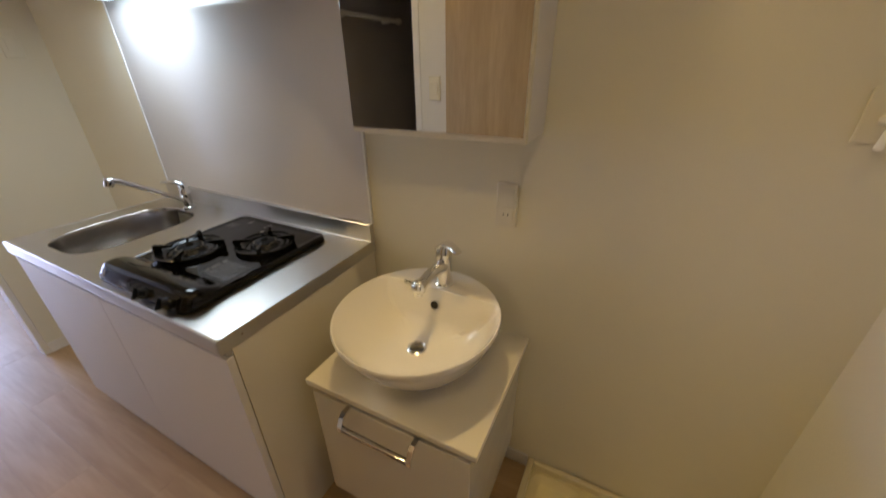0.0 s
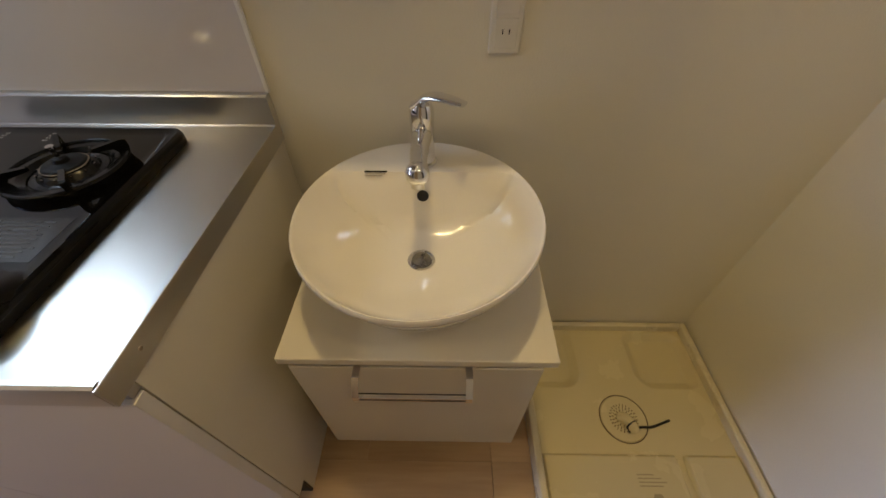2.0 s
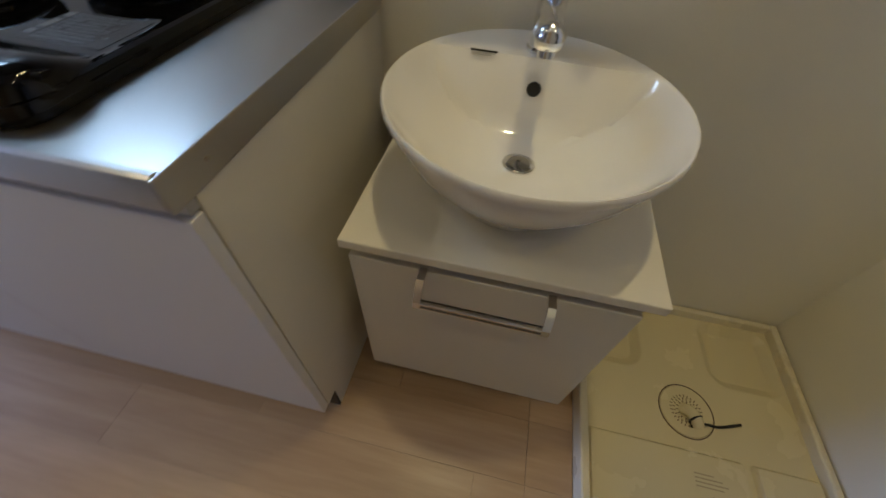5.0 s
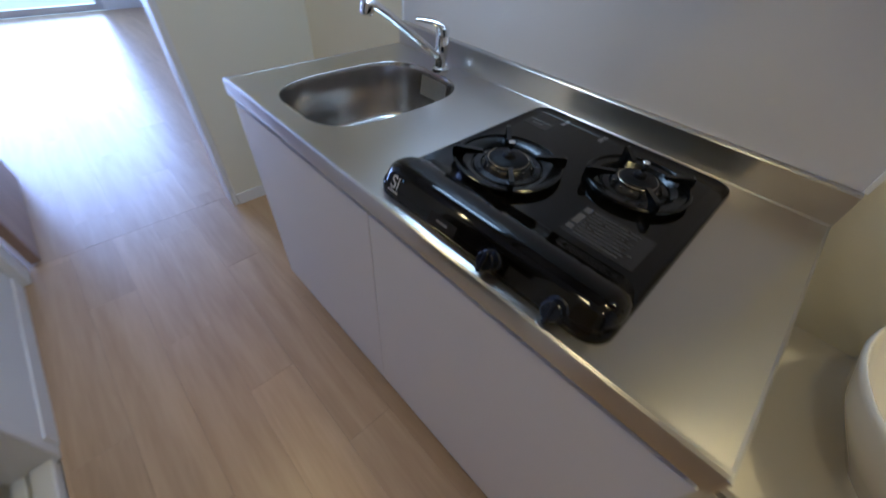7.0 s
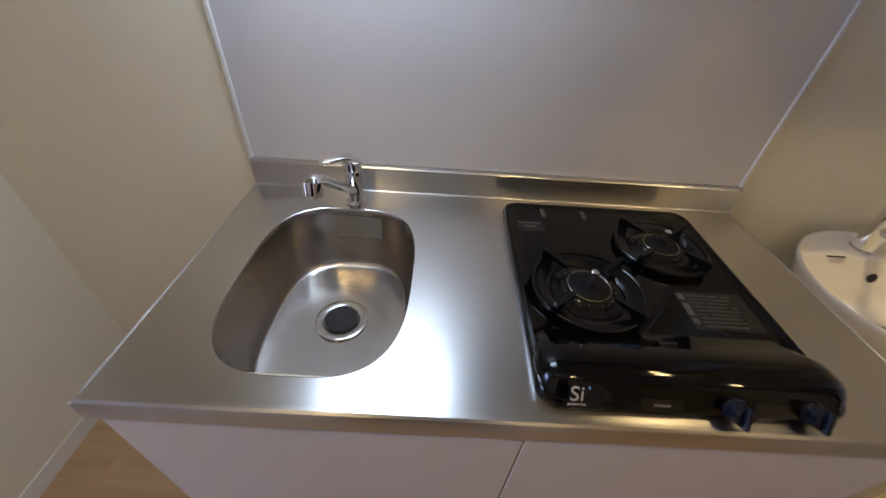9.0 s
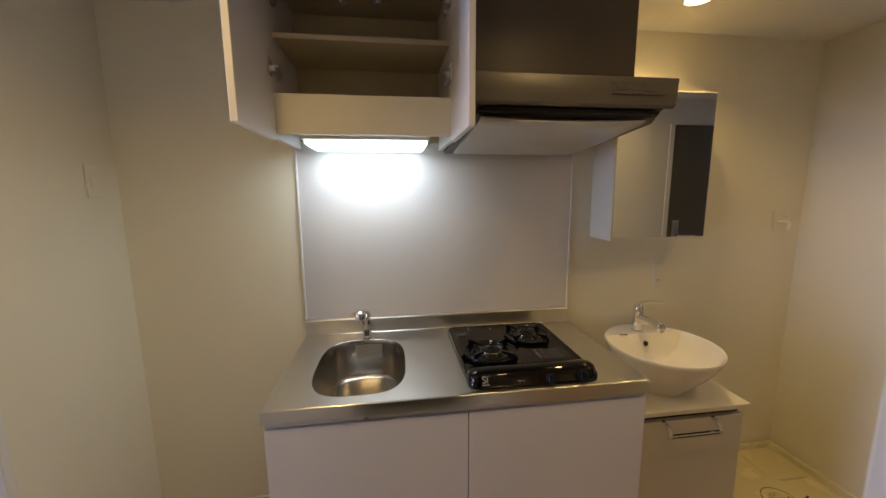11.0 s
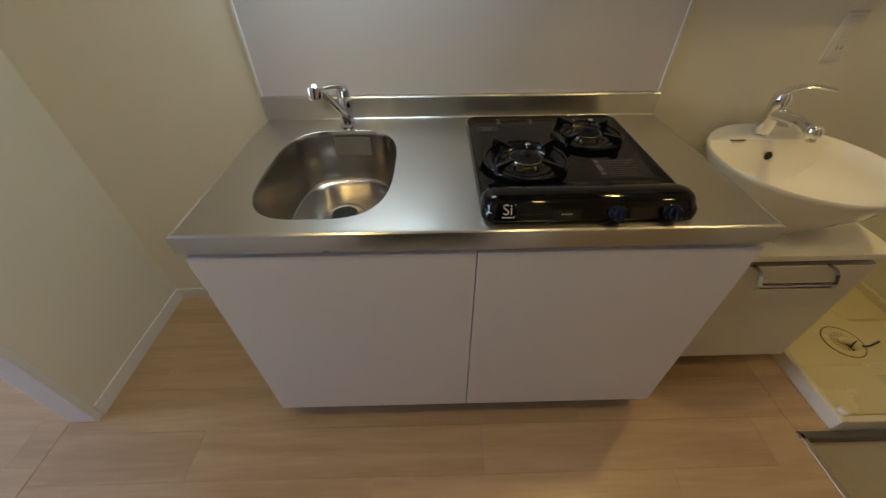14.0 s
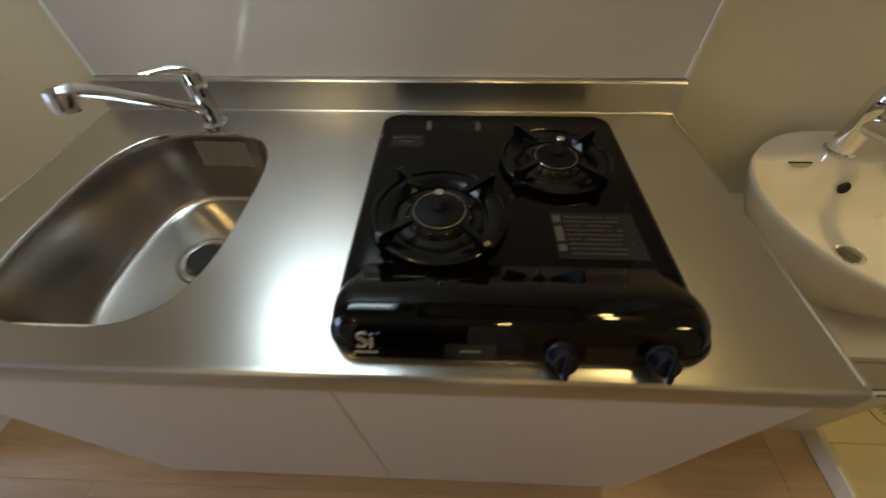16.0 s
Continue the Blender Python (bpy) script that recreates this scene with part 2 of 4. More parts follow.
def tube(points, radii, n=16, bm=None, flat=1.0):
    """A round bar swept along a smooth line of points; flat squashes it sideways."""
    pts = [Vector(p) for p in points]
    rings = []
    up = Vector((0, 0, 1))
    for i, p in enumerate(pts):
        d = (pts[min(i + 1, len(pts) - 1)] - pts[max(i - 1, 0)]).normalized()
        side = d.cross(up)
        if side.length < 0.05:
            side = d.cross(Vector((0, 1, 0)))
        side.normalize()
        other = side.cross(d).normalized()
        r = radii[i] if isinstance(radii, (list, tuple)) else radii
        rings.append([tuple(p + side * (r * math.cos(2 * math.pi * k / n)) + other * (r * flat * math.sin(2 * math.pi * k / n))) for k in range(n)])
    return loft(rings, True, True, bm)


def curve_points(ctrl, steps=8):
    """Catmull-Rom line through the control points."""
    c = [Vector(p) for p in ctrl]
    c = [2 * c[0] - c[1]] + c + [2 * c[-1] - c[-2]]
    out = []
    for i in range(1, len(c) - 2):
        for k in range(steps):
            t = k / steps
            a, b, d, e = c[i - 1], c[i], c[i + 1], c[i + 2]
            out.append(0.5 * ((2 * b) + (d - a) * t + (2 * a - 5 * b + 4 * d - e) * t * t + (3 * b - a - 3 * d + e) * t ** 3))
    out.append(c[-2])
    return out


def torus(cx, cy, z, R, r, n=40, m=10, bm=None):
    bm = bm or bmesh.new()
    rows = []
    for i in range(n):
        a = 2 * math.pi * i / n
        rows.append([bm.verts.new((cx + (R + r * math.cos(2 * math.pi * k / m)) * math.cos(a), cy + (R + r * math.cos(2 * math.pi * k / m)) * math.sin(a), z + r * math.sin(2 * math.pi * k / m))) for k in range(m)])
    for i in range(n):
        for k in range(m):
            bm.faces.new((rows[i][k], rows[(i + 1) % n][k], rows[(i + 1) % n][(k + 1) % m], rows[i][(k + 1) % m]))
    bmesh.ops.recalc_face_normals(bm, faces=bm.faces[:])
    return bm


def extrude_profile(profile, x0, x1, bm=None):
    """A closed outline in y, z drawn out along x."""
    return loft([[(x0, y, z) for y, z in profile], [(x1, y, z) for y, z in profile]], True, True, bm)


def lettering(name, text, size, m, mat, parent):
    data = bpy.data.curves.new(name, "FONT")
    data.body, data.size, data.extrude = text, size, 0.0004
    tmp = bpy.data.objects.new(name, data)
    scene.collection.objects.link(tmp)
    me = bpy.data.meshes.new_from_object(tmp.evaluated_get(bpy.context.evaluated_depsgraph_get()))
    bpy.data.objects.remove(tmp)
    me.materials.clear()
    me.materials.append(mat)
    ob = new(name, me)
    ob.parent = parent
    ob.matrix_basis = m
    return ob


def structure(name, bm, mat, label, category="wall"):
    return tagged(link(name, bm, mat), label, category, kind="structure")


# ---- shell ----
LX, RX, BY, OY = -0.65, 2.435, 0.0, -1.36
ROOMX = -4.8
H = CEIL
slab = box(ROOMX - 1, -3.0, -0.25, 3.9, 1.6, -0.104)
structure("subfloor", slab, M_TILE, "plain concrete subfloor under the planks", "floor")
structure("wall_back", box(LX - 0.09, BY, -0.1, 3.6, BY + 0.12, H), M_WALL, "cream textured wallpaper wall behind the kitchen")
structure("wall_left_stub", box(LX - 0.085, -0.535, 0, LX, BY, H), M_WALL, "short cream wallpaper wall beside the fridge space")
structure("trim_stub_end", box(LX - 0.095, -0.56, 0, LX + 0.002, -0.535, 2.04, 0.003), M_TRIM, "white painted door frame on the wall end", "door frame")
structure("trim_door_far_jamb", box(LX - 0.095, OY, 0, LX + 0.002, OY + 0.03, 2.04, 0.003), M_TRIM, "white painted door frame", "door frame")
structure("trim_door_head", box(LX - 0.095, OY, 2.04, LX + 0.002, -0.535, 2.07, 0.003), M_TRIM, "white painted door frame head", "door frame")
structure("wall_over_door", box(LX - 0.085, OY, 2.07, LX, -0.535, H), M_WALL, "cream wallpaper over the room doorway")
structure("ceiling", box(LX - 0.09, -3.0, H, 3.7, BY + 0.12, H + 0.1), M_CEIL, "pale textured ceiling of the kitchen passage", "ceiling")
structure("wall_right_stub", box(RX, -0.63, -0.05, RX + 0.09, BY, H), M_WALL, "cream wallpaper wall beside the washing machine pan")
structure("trim_right_end", box(RX - 0.002, -0.65, -0.04, RX + 0.092, -0.63, H, 0.002), M_TRIM, "white trim on the wall end", "trim")
# wall opposite the kitchen, with the bathroom opening
BX0, BX1 = 0.155, 0.77
structure("wall_opposite_a", box(LX - 0.09, OY - 0.08, 0, BX0 - 0.04, OY, H), M_WALL_ROOM, "white wallpaper wall opposite the kitchen")
structure("wall_opposite_b", box(BX1 + 0.04, OY - 0.08, -0.05, 2.50, OY, H), M_WALL_ROOM, "white wallpaper wall opposite the kitchen")
structure("wall_opposite_head", box(BX0 - 0.04, OY - 0.08, 2.02, BX1 + 0.04, OY, H), M_WALL_ROOM, "white wallpaper over the bathroom doorway")
structure("wall_opposite_c", box(3.37, OY - 0.08, -0.05, 3.6, OY, H), M_WALL_ROOM, "white wallpaper beside the front door")
structure("wall_opposite_d", box(2.50, OY - 0.08, 1.93, 3.37, OY, H), M_WALL_ROOM, "white wallpaper over the front door")
structure("wall_entry_end", box(3.6, -1.44, -0.05, 3.7, 0.12, H), M_WALL, "cream wallpaper wall at the end of the entry")
for nm, x0, x1 in (("trim_bath_jamb_a", BX0 - 0.04, BX0), ("trim_bath_jamb_b", BX1, BX1 + 0.04)):
    jamb = structure(nm, box(x0, OY - 0.1, 0, x1, OY + 0.004, 2.02, 0.003), M_TRIM, "white bathroom door jamb", "door frame")
    face = x1 if x0 < BX0 else x0 - 0.009
    part("jamb_catch", box(face, OY - 0.052, 1.462, face + 0.009, OY - 0.028, 1.490, 0.003), M_PLASTIC, jamb, "small white plastic catch")
structure("trim_bath_sill", box(BX0, OY - 0.055, -0.02, BX1, OY - 0.004, 0.03, 0.006), M_TRIM, "white bathroom door sill", "door frame")
structure("trim_bath_sill_rail", box(BX0, OY - 0.095, -0.02, BX1, OY - 0.062, 0.022, 0.005), M_TRIM, "white inner rail of the bathroom sill", "door frame")
# bathroom behind the opening
structure("floor_bath", box(-0.3, -2.75, -0.1, 1.25, OY - 0.1, -0.03), M_BATHFLOOR, "pale grey moulded bathroom floor", "floor")
structure("wall_bath_left", box(-0.02, -2.75, -0.03, 0.05, OY - 0.08, 2.1), M_BATH, "grey bathroom wall panel")
structure("wall_bath_right", box(1.15, -2.75, -0.03, 1.25, OY - 0.08, 2.1), M_BATH, "grey bathroom wall panel")
structure("wall_bath_end", box(0.05, -2.75, -0.03, 1.15, -2.65, 2.1), M_BATHDARK, "dark brown bathroom wall panel")
structure("ceiling_bath", box(-0.02, -2.75, 2.1, 1.25, OY - 0.08, 2.119), M_TRIM, "white bathroom ceiling", "ceiling")
# baseboards
structure("baseboard_left", box(LX, -0.535, 0, LX + 0.007, -0.007, 0.06, 0.002), M_TRIM, "white baseboard", "baseboard")
structure("baseboard_back", box(LX, -0.007, 0, 0.0, 0.0, 0.06, 0.002), M_TRIM, "white baseboard", "baseboard")
structure("baseboard_back_right", box(1.21, -0.007, 0, 1.812, 0.0, 0.06, 0.002), M_TRIM, "white baseboard", "baseboard")
structure("baseboard_opposite", box(LX + 0.004, OY, 0, BX0 - 0.045, OY + 0.007, 0.06, 0.002), M_TRIM, "white baseboard", "baseboard")
structure("baseboard_opposite_b", box(BX1 + 0.045, OY, 0, 0.95, OY + 0.007, 0.06, 0.002), M_TRIM, "white baseboard", "baseboard")
# main room
structure("wall_room_south", box(ROOMX, -2.3, 0, LX - 0.095, -2.2, 2.4), M_WALL_ROOM, "white wallpaper wall of the main room")
structure("wall_room_north", box(ROOMX, 0.95, 0, LX - 0.095, 1.05, 2.4), M_WALL_ROOM, "white wallpaper wall of the main room")
structure("wall_room_east_a", box(LX - 0.19, BY + 0.0, 0, LX - 0.095, 0.95, 2.4), M_WALL_ROOM, "white wallpaper wall of the main room")
structure("wall_room_east_b", box(LX - 0.19, -2.2, 0, LX - 0.095, OY - 0.01, 2.4), M_WALL_ROOM, "white wallpaper wall of the main room")
structure("ceiling_room", box(ROOMX, -2.3, 2.4, LX - 0.095, 1.05, 2.5), M_CEIL, "white ceiling of the main room", "ceiling")
structure("wall_room_over_door", box(LX - 0.19, OY - 0.01, 2.07, LX - 0.095, 0.0, 2.4), M_WALL_ROOM, "white wallpaper over the doorway")
structure("wall_window_a", box(ROOMX - 0.12, -2.3, 0, ROOMX, -2.05, 2.4), M_WALL_ROOM, "white wallpaper wall beside the window")
structure("wall_window_b", box(ROOMX - 0.12, -0.25, 0, ROOMX, 1.05, 2.4), M_WALL_ROOM, "white wallpaper wall beside the window")
structure("wall_window_head", box(ROOMX - 0.12, -2.05, 2.05, ROOMX, -0.25, 2.4), M_WALL_ROOM, "white wallpaper over the window")
structure("baseboard_window", box(ROOMX, -0.25, 0, ROOMX + 0.007, 0.95, 0.06), M_TRIM, "white baseboard", "baseboard")
win = tagged(new("window_1"), "tall aluminium sliding window to the balcony", "window", kind="structure")
for y0, y1 in ((-2.05, -1.99), (-1.18, -1.12), (-0.31, -0.25)):
    part("window_frame", box(ROOMX - 0.1, y0, 0.0, ROOMX - 0.03, y1, 2.05, 0.004), M_ALU, win)
for z0, z1 in ((0.0, 0.06), (1.99, 2.05)):
    part("window_frame", box(ROOMX - 0.1, -1.99, z0, ROOMX - 0.03, -0.31, z1, 0.004), M_ALU, win)
structure("backdrop", box(ROOMX - 1.3, -4, -0.2, ROOMX - 1.25, 3, 4), M_SKY, "bright overcast sky beyond the window", "sky")
structure("balcony_floor", box(ROOMX - 1.2, -3, -0.2, ROOMX - 0.12, 2, -0.05), M_TILE, "grey balcony floor", "floor")
# entry floor
structure("floor_entry", box(1.72, -1.36, -0.1, 3.6, -0.66, -0.034), M_TILE, "beige vinyl tile floor of the lower entry", "floor")
structure("trim_entry_edge", box(1.699, -1.36, -0.034, 1.719, -0.655, 0.003, 0.003), M_NOSE, "metal nosing along the entry step", "trim")
# the riser lies in shade; the dark hood colour paints that shade on
structure("trim_entry_edge_b", box(1.695, -0.675, -0.034, 3.6, -0.65, 0.003, 0.003), M_HOOD, "riser of the entry step below the pan, its shade painted dark grey", "trim")
structure("floor_pan_base", box(1.815, -0.655, -0.1, 3.6, 0.0, -0.004), M_TRIM, "floor under the washing machine pan", "floor")


# ---- room door ----
def room_door():
    d = tagged(new("door_1"), "brown laminate door standing open against the wall", "door", kind="structure")
    part("leaf", box(-1.5, -1.318, 0.012, -0.752, -1.283, 2.03, 0.003), M_DOORWOOD, d)
    part("panel_groove", box(-1.42, -1.283, 0.15, -1.36, -1.280, 1.9, 0.001), M_DARK, d)
    part("door_handle", tube([(-1.38, -1.283, 1.0), (-1.38, -1.24, 1.0), (-1.27, -1.238, 1.0)], 0.009), M_ALU, d, smooth=True)


room_door()


# ---- front door and oak cabinet, seen in the mirror ----
def front_door():
    d = tagged(new("door_2"), "dark grey steel front door with a lever handle", "door", kind="structure")
    part("door_frame", box(2.50, OY - 0.07, -0.034, 2.54, OY + 0.006, 1.93, 0.003), M_TRIM, d)
    part("door_frame", box(3.33, OY - 0.07, -0.034, 3.37, OY + 0.006, 1.93, 0.003), M_TRIM, d)
    part("leaf", box(2.542, OY - 0.05, -0.03, 3.328, OY - 0.01, 1.928, 0.003), M_FRONT, d)
    h = part("door_handle", box(2.59, OY - 0.01, 0.95, 2.64, OY + 0.004, 1.2, 0.004), M_ALU, d, "steel handle plate")
    part("lever", tube(curve_points([(2.615, OY, 1.08), (2.615, OY + 0.05, 1.08), (2.65, OY + 0.06, 1.08), (2.73, OY + 0.06, 1.08)], 4), 0.010), M_CHROME, h, smooth=True)
    part("thumb_turn", lathe(2.615, 0, [(0.018, 0), (0.018, 0.02), (0.008, 0.022)], 16), M_CHROME, h).matrix_basis = pose(0, OY + 0.004, 1.17) @ pose(0, 0, 0, 90) @ pose(0, 0, 0)


front_door()


def oak_cabinet():
    c = thing("shoe_cabinet", "tall pale oak shoe cabinet against the passage wall", "cabinet")
    part("body", box(0.985, OY + 0.001, 0.0, 1.6, OY + 0.03, 2.0, 0.002), M_OAK, c)
    part("door", box(0.99, OY + 0.031, 0.06, 1.595, OY + 0.05, 1.99, 0.002), M_OAK, c)
    part("handle", box(1.545, OY + 0.051, 0.95, 1.56, OY + 0.062, 1.15, 0.003), M_ALU, c)


oak_cabinet()


# ---- kitchen counter ----
CX0, CX1, CY, CT = 0.010, 1.197, -0.587, 0.822
SKX, SKY, SRX, SRY = 0.267, -0.319, 0.154, 0.212


def base_cabinet(x0, x1):
    c = thing("base_cabinet", "white base cabinet unit with a flat door and dark kick", "cabinet", "kitchen base cabinets")
    t = 0.016
    prof = [(-0.008, 0.0), (-0.008, 0.7815), (-0.556, 0.7815), (-0.556, 0.10), (-0.52, 0.10), (-0.52, 0.0)]
    part("side_panel", extrude_profile(prof, x0, x0 + t), M_SIDE, c, "cream side panel")
    part("side_panel", extrude_profile(prof, x1 - t, x1), M_SIDE, c, "cream side panel")
    part("bottom_panel", box(x0 + t, -0.55, 0.10, x1 - t, -0.01, 0.116), M_SIDE, c)
    part("back_panel", box(x0 + t, -0.02, 0.0, x1 - t, -0.009, 0.768), M_SIDE, c)
    part("kick_board", box(x0, -0.528, 0.0, x1, -0.522, 0.0995), M_BLACK_EDGE, c, "dark kick board")
    part("door", box(x0 + 0.0002, -0.577, 0.104, x1 - 0.0002, -0.558, 0.762, 0.0012), M_DOOR, c, "white glossy door")


base_cabinet(CX0 + 0.004, 0.6035)
base_cabinet(0.6055, CX1 - 0.002)


def worktop():
    w = thing("worktop", "brushed stainless steel worktop with a moulded sink", "worktop")
    # top sheet with the sink's hole
    bm = bmesh.new()
    outer = [bm.verts.new(p) for p in ((CX0 + 0.004, CY + 0.012, CT), (CX1 - 0.004, CY + 0.012, CT), (CX1 - 0.004, -0.02, CT), (CX0 + 0.004, -0.02, CT))]
    inner = [bm.verts.new(p) for p in ring(SKX, SKY, CT, SRX * 1.012, SRY * 1.012, 64, 3.2)]
    edges = [bm.edges.new((l[i], l[(i + 1) % len(l)])) for l in (outer, inner) for i in range(len(l))]
    bmesh.ops.triangle_fill(bm, edges=edges, use_beauty=True, use_dissolve=False)
    bmesh.ops.recalc_face_normals(bm, faces=bm.faces[:])
    part("top_sheet", bm, M_STEEL, w)
    # rolled front edge
    nose = [(CY + 0.012, CT), (CY + 0.012, CT + 0.003), (CY + 0.006, CT + 0.0035), (CY + 0.002, CT + 0.001), (CY, CT - 0.005), (CY, CT - 0.036), (CY + 0.004, CT - 0.04), (CY + 0.02, CT - 0.04), (CY + 0.02, CT - 0.002)]
    part("front_edge", extrude_profile(nose, CX0 + 0.004, CX1 - 0.004), M_STEEL, w, smooth=True)
    for x0, x1 in ((CX0, CX0 + 0.004), (CX1 - 0.004, CX1)):
        part("side_edge", box(x0, CY + 0.0005, CT - 0.0395, x1, -0.001, CT + 0.0015, 0.0012), M_STEEL, w)
    part("edge_screw", lathe(0, 0, [(0.003, 0), (0.003, 0.0008), (0.002, 0.0012)], 16), M_NOSE, w, "small dark screw head").matrix_basis = pose(CX1, -0.526, CT - 0.018, 0, 90, 0)
    part("underlay", box(CX0 + 0.006, CY + 0.022, CT - 0.052, CX1 - 0.006, CY + 0.06, CT - 0.004), M_SIDE, w)
    part("finger_channel", box(CX0 + 0.004, CY + 0.016, CT - 0.056, CX1 - 0.004, CY + 0.03, CT - 0.041), M_ALU, w, "aluminium finger channel")
    splash = [(-0.001, CT), (-0.001, 0.883), (-0.004, 0.8865), (-0.018, 0.8865), (-0.021, 0.883), (-0.021, CT + 0.003), (-0.0235, CT + 0.0005), (-0.0235, CT - 0.001)]
    part("upstand", extrude_profile(splash, CX0, CX1), M_STEEL, w, smooth=True)
    # bowl
    depth = [(1.012, 0.0, 3.2), (1.004, -0.001, 3.2), (0.996, -0.005, 3.2), (0.988, -0.014, 3.2), (0.965, -0.06, 3.2), (0.945, -0.12, 3.2), (0.93, -0.142, 3.2), (0.91, -0.152, 3.1), (0.885, -0.156, 3.1), (0.87, -0.1565, 3.1), (0.30, -0.161, 2.2), (0.22, -0.162, 2.0)]
    bm = loft([ring(SKX, SKY, CT + z, SRX * k, SRY * k, 64, p) for k, z, p in depth], False, True)
    part("sink_bowl", bm, M_SINK, w, "polished steel sink bowl", True)
    d = part("drain", lathe(0.268, -0.30, [(0.055, CT - 0.1605), (0.055, CT - 0.1572), (0.052, CT - 0.1562), (0.039, CT - 0.1568), (0.036, CT - 0.159)], 40), M_SINK, w, "steel drain ring", True)
    part("drain_plug", lathe(0.268, -0.30, [(0.034, CT - 0.158), (0.034, CT - 0.1535), (0.026, CT - 0.1525), (0.004, CT - 0.1555)], 32), M_RUBBER, d, "black rubber drain cover", True)
    def on_bowl(x0, x1, za, zb, off):
        """A thin sheet that lies on the back wall of the bowl."""
        loops = []
        for i in range(7):
            x = x0 + (x1 - x0) * i / 6
            loop = []
            for z, d in ((za, off), (zb, off), (zb, off - 0.0004), (za, off - 0.0004)):
                k = 0.988 + (z + 0.014) * 0.5
                loop.append((x, SKY + SRY * k * (1 - abs((x - SKX) / (SRX * k)) ** 3.2) ** (1 / 3.2) - d, CT + z))
            loops.append(loop)
        return loft(loops)
    s = part("sticker", on_bowl(0.226, 0.332, -0.072, -0.018, 0.0012), M_STICKER, w, "grey notice sticker")
    for i in range(6):
        part("print_line", on_bowl(0.233, 0.324 - 0.014 * (i % 2), -0.0268 - 0.007 * i, -0.0255 - 0.007 * i, 0.0017), M_STICKPRINT, s)
    return w


worktop()


def sink_faucet():
    f = thing("sink_faucet", "chrome single-lever sink faucet with a swivel spout", "faucet")
    x, y = 0.27, -0.082
    part("base_ring", lathe(x, y, [(0.024, CT + 0.0005), (0.024, CT + 0.008), (0.020, CT + 0.012)], 32), M_CHROME, f, smooth=True)
    part("body", lathe(x, y, [(0.0165, CT + 0.012), (0.0165, CT + 0.028), (0.0185, CT + 0.03), (0.0185, CT + 0.085), (0.017, CT + 0.089), (0.019, CT + 0.091), (0.019, CT + 0.108), (0.012, CT + 0.114)], 32), M_CHROME, f, smooth=True)
    line = curve_points([(x, y - 0.012, CT + 0.040), (x - 0.001, y - 0.07, CT + 0.081), (x - 0.003, y - 0.14, CT + 0.130), (x - 0.003, y - 0.19, CT + 0.164), (x - 0.003, y - 0.222, CT + 0.180), (x - 0.003, y - 0.236, CT + 0.172)], 6)
    part("spout", tube(line, 0.0095, 16), M_CHROME, f, smooth=True)
    part("spout_tip", tube([(x - 0.003, y - 0.229, CT + 0.188), (x - 0.003, y - 0.231, CT + 0.184), (x - 0.003, y - 0.236, CT + 0.166), (x - 0.003, y - 0.237, CT + 0.161)], [0.011, 0.0155, 0.0155, 0.0135], 24), M_CHROME, f, smooth=True)
    lever = curve_points([(x + 0.004, y + 0.002, CT + 0.111), (x - 0.015, y - 0.015, CT + 0.120), (x - 0.05, y - 0.05, CT + 0.124)], 5)
    part("lever", tube(lever, [0.019] * 4 + [0.018, 0.0165, 0.0155, 0.0145, 0.0135, 0.0125, 0.011], 18, None, 0.5), M_CHROME, f, smooth=True)


sink_faucet()


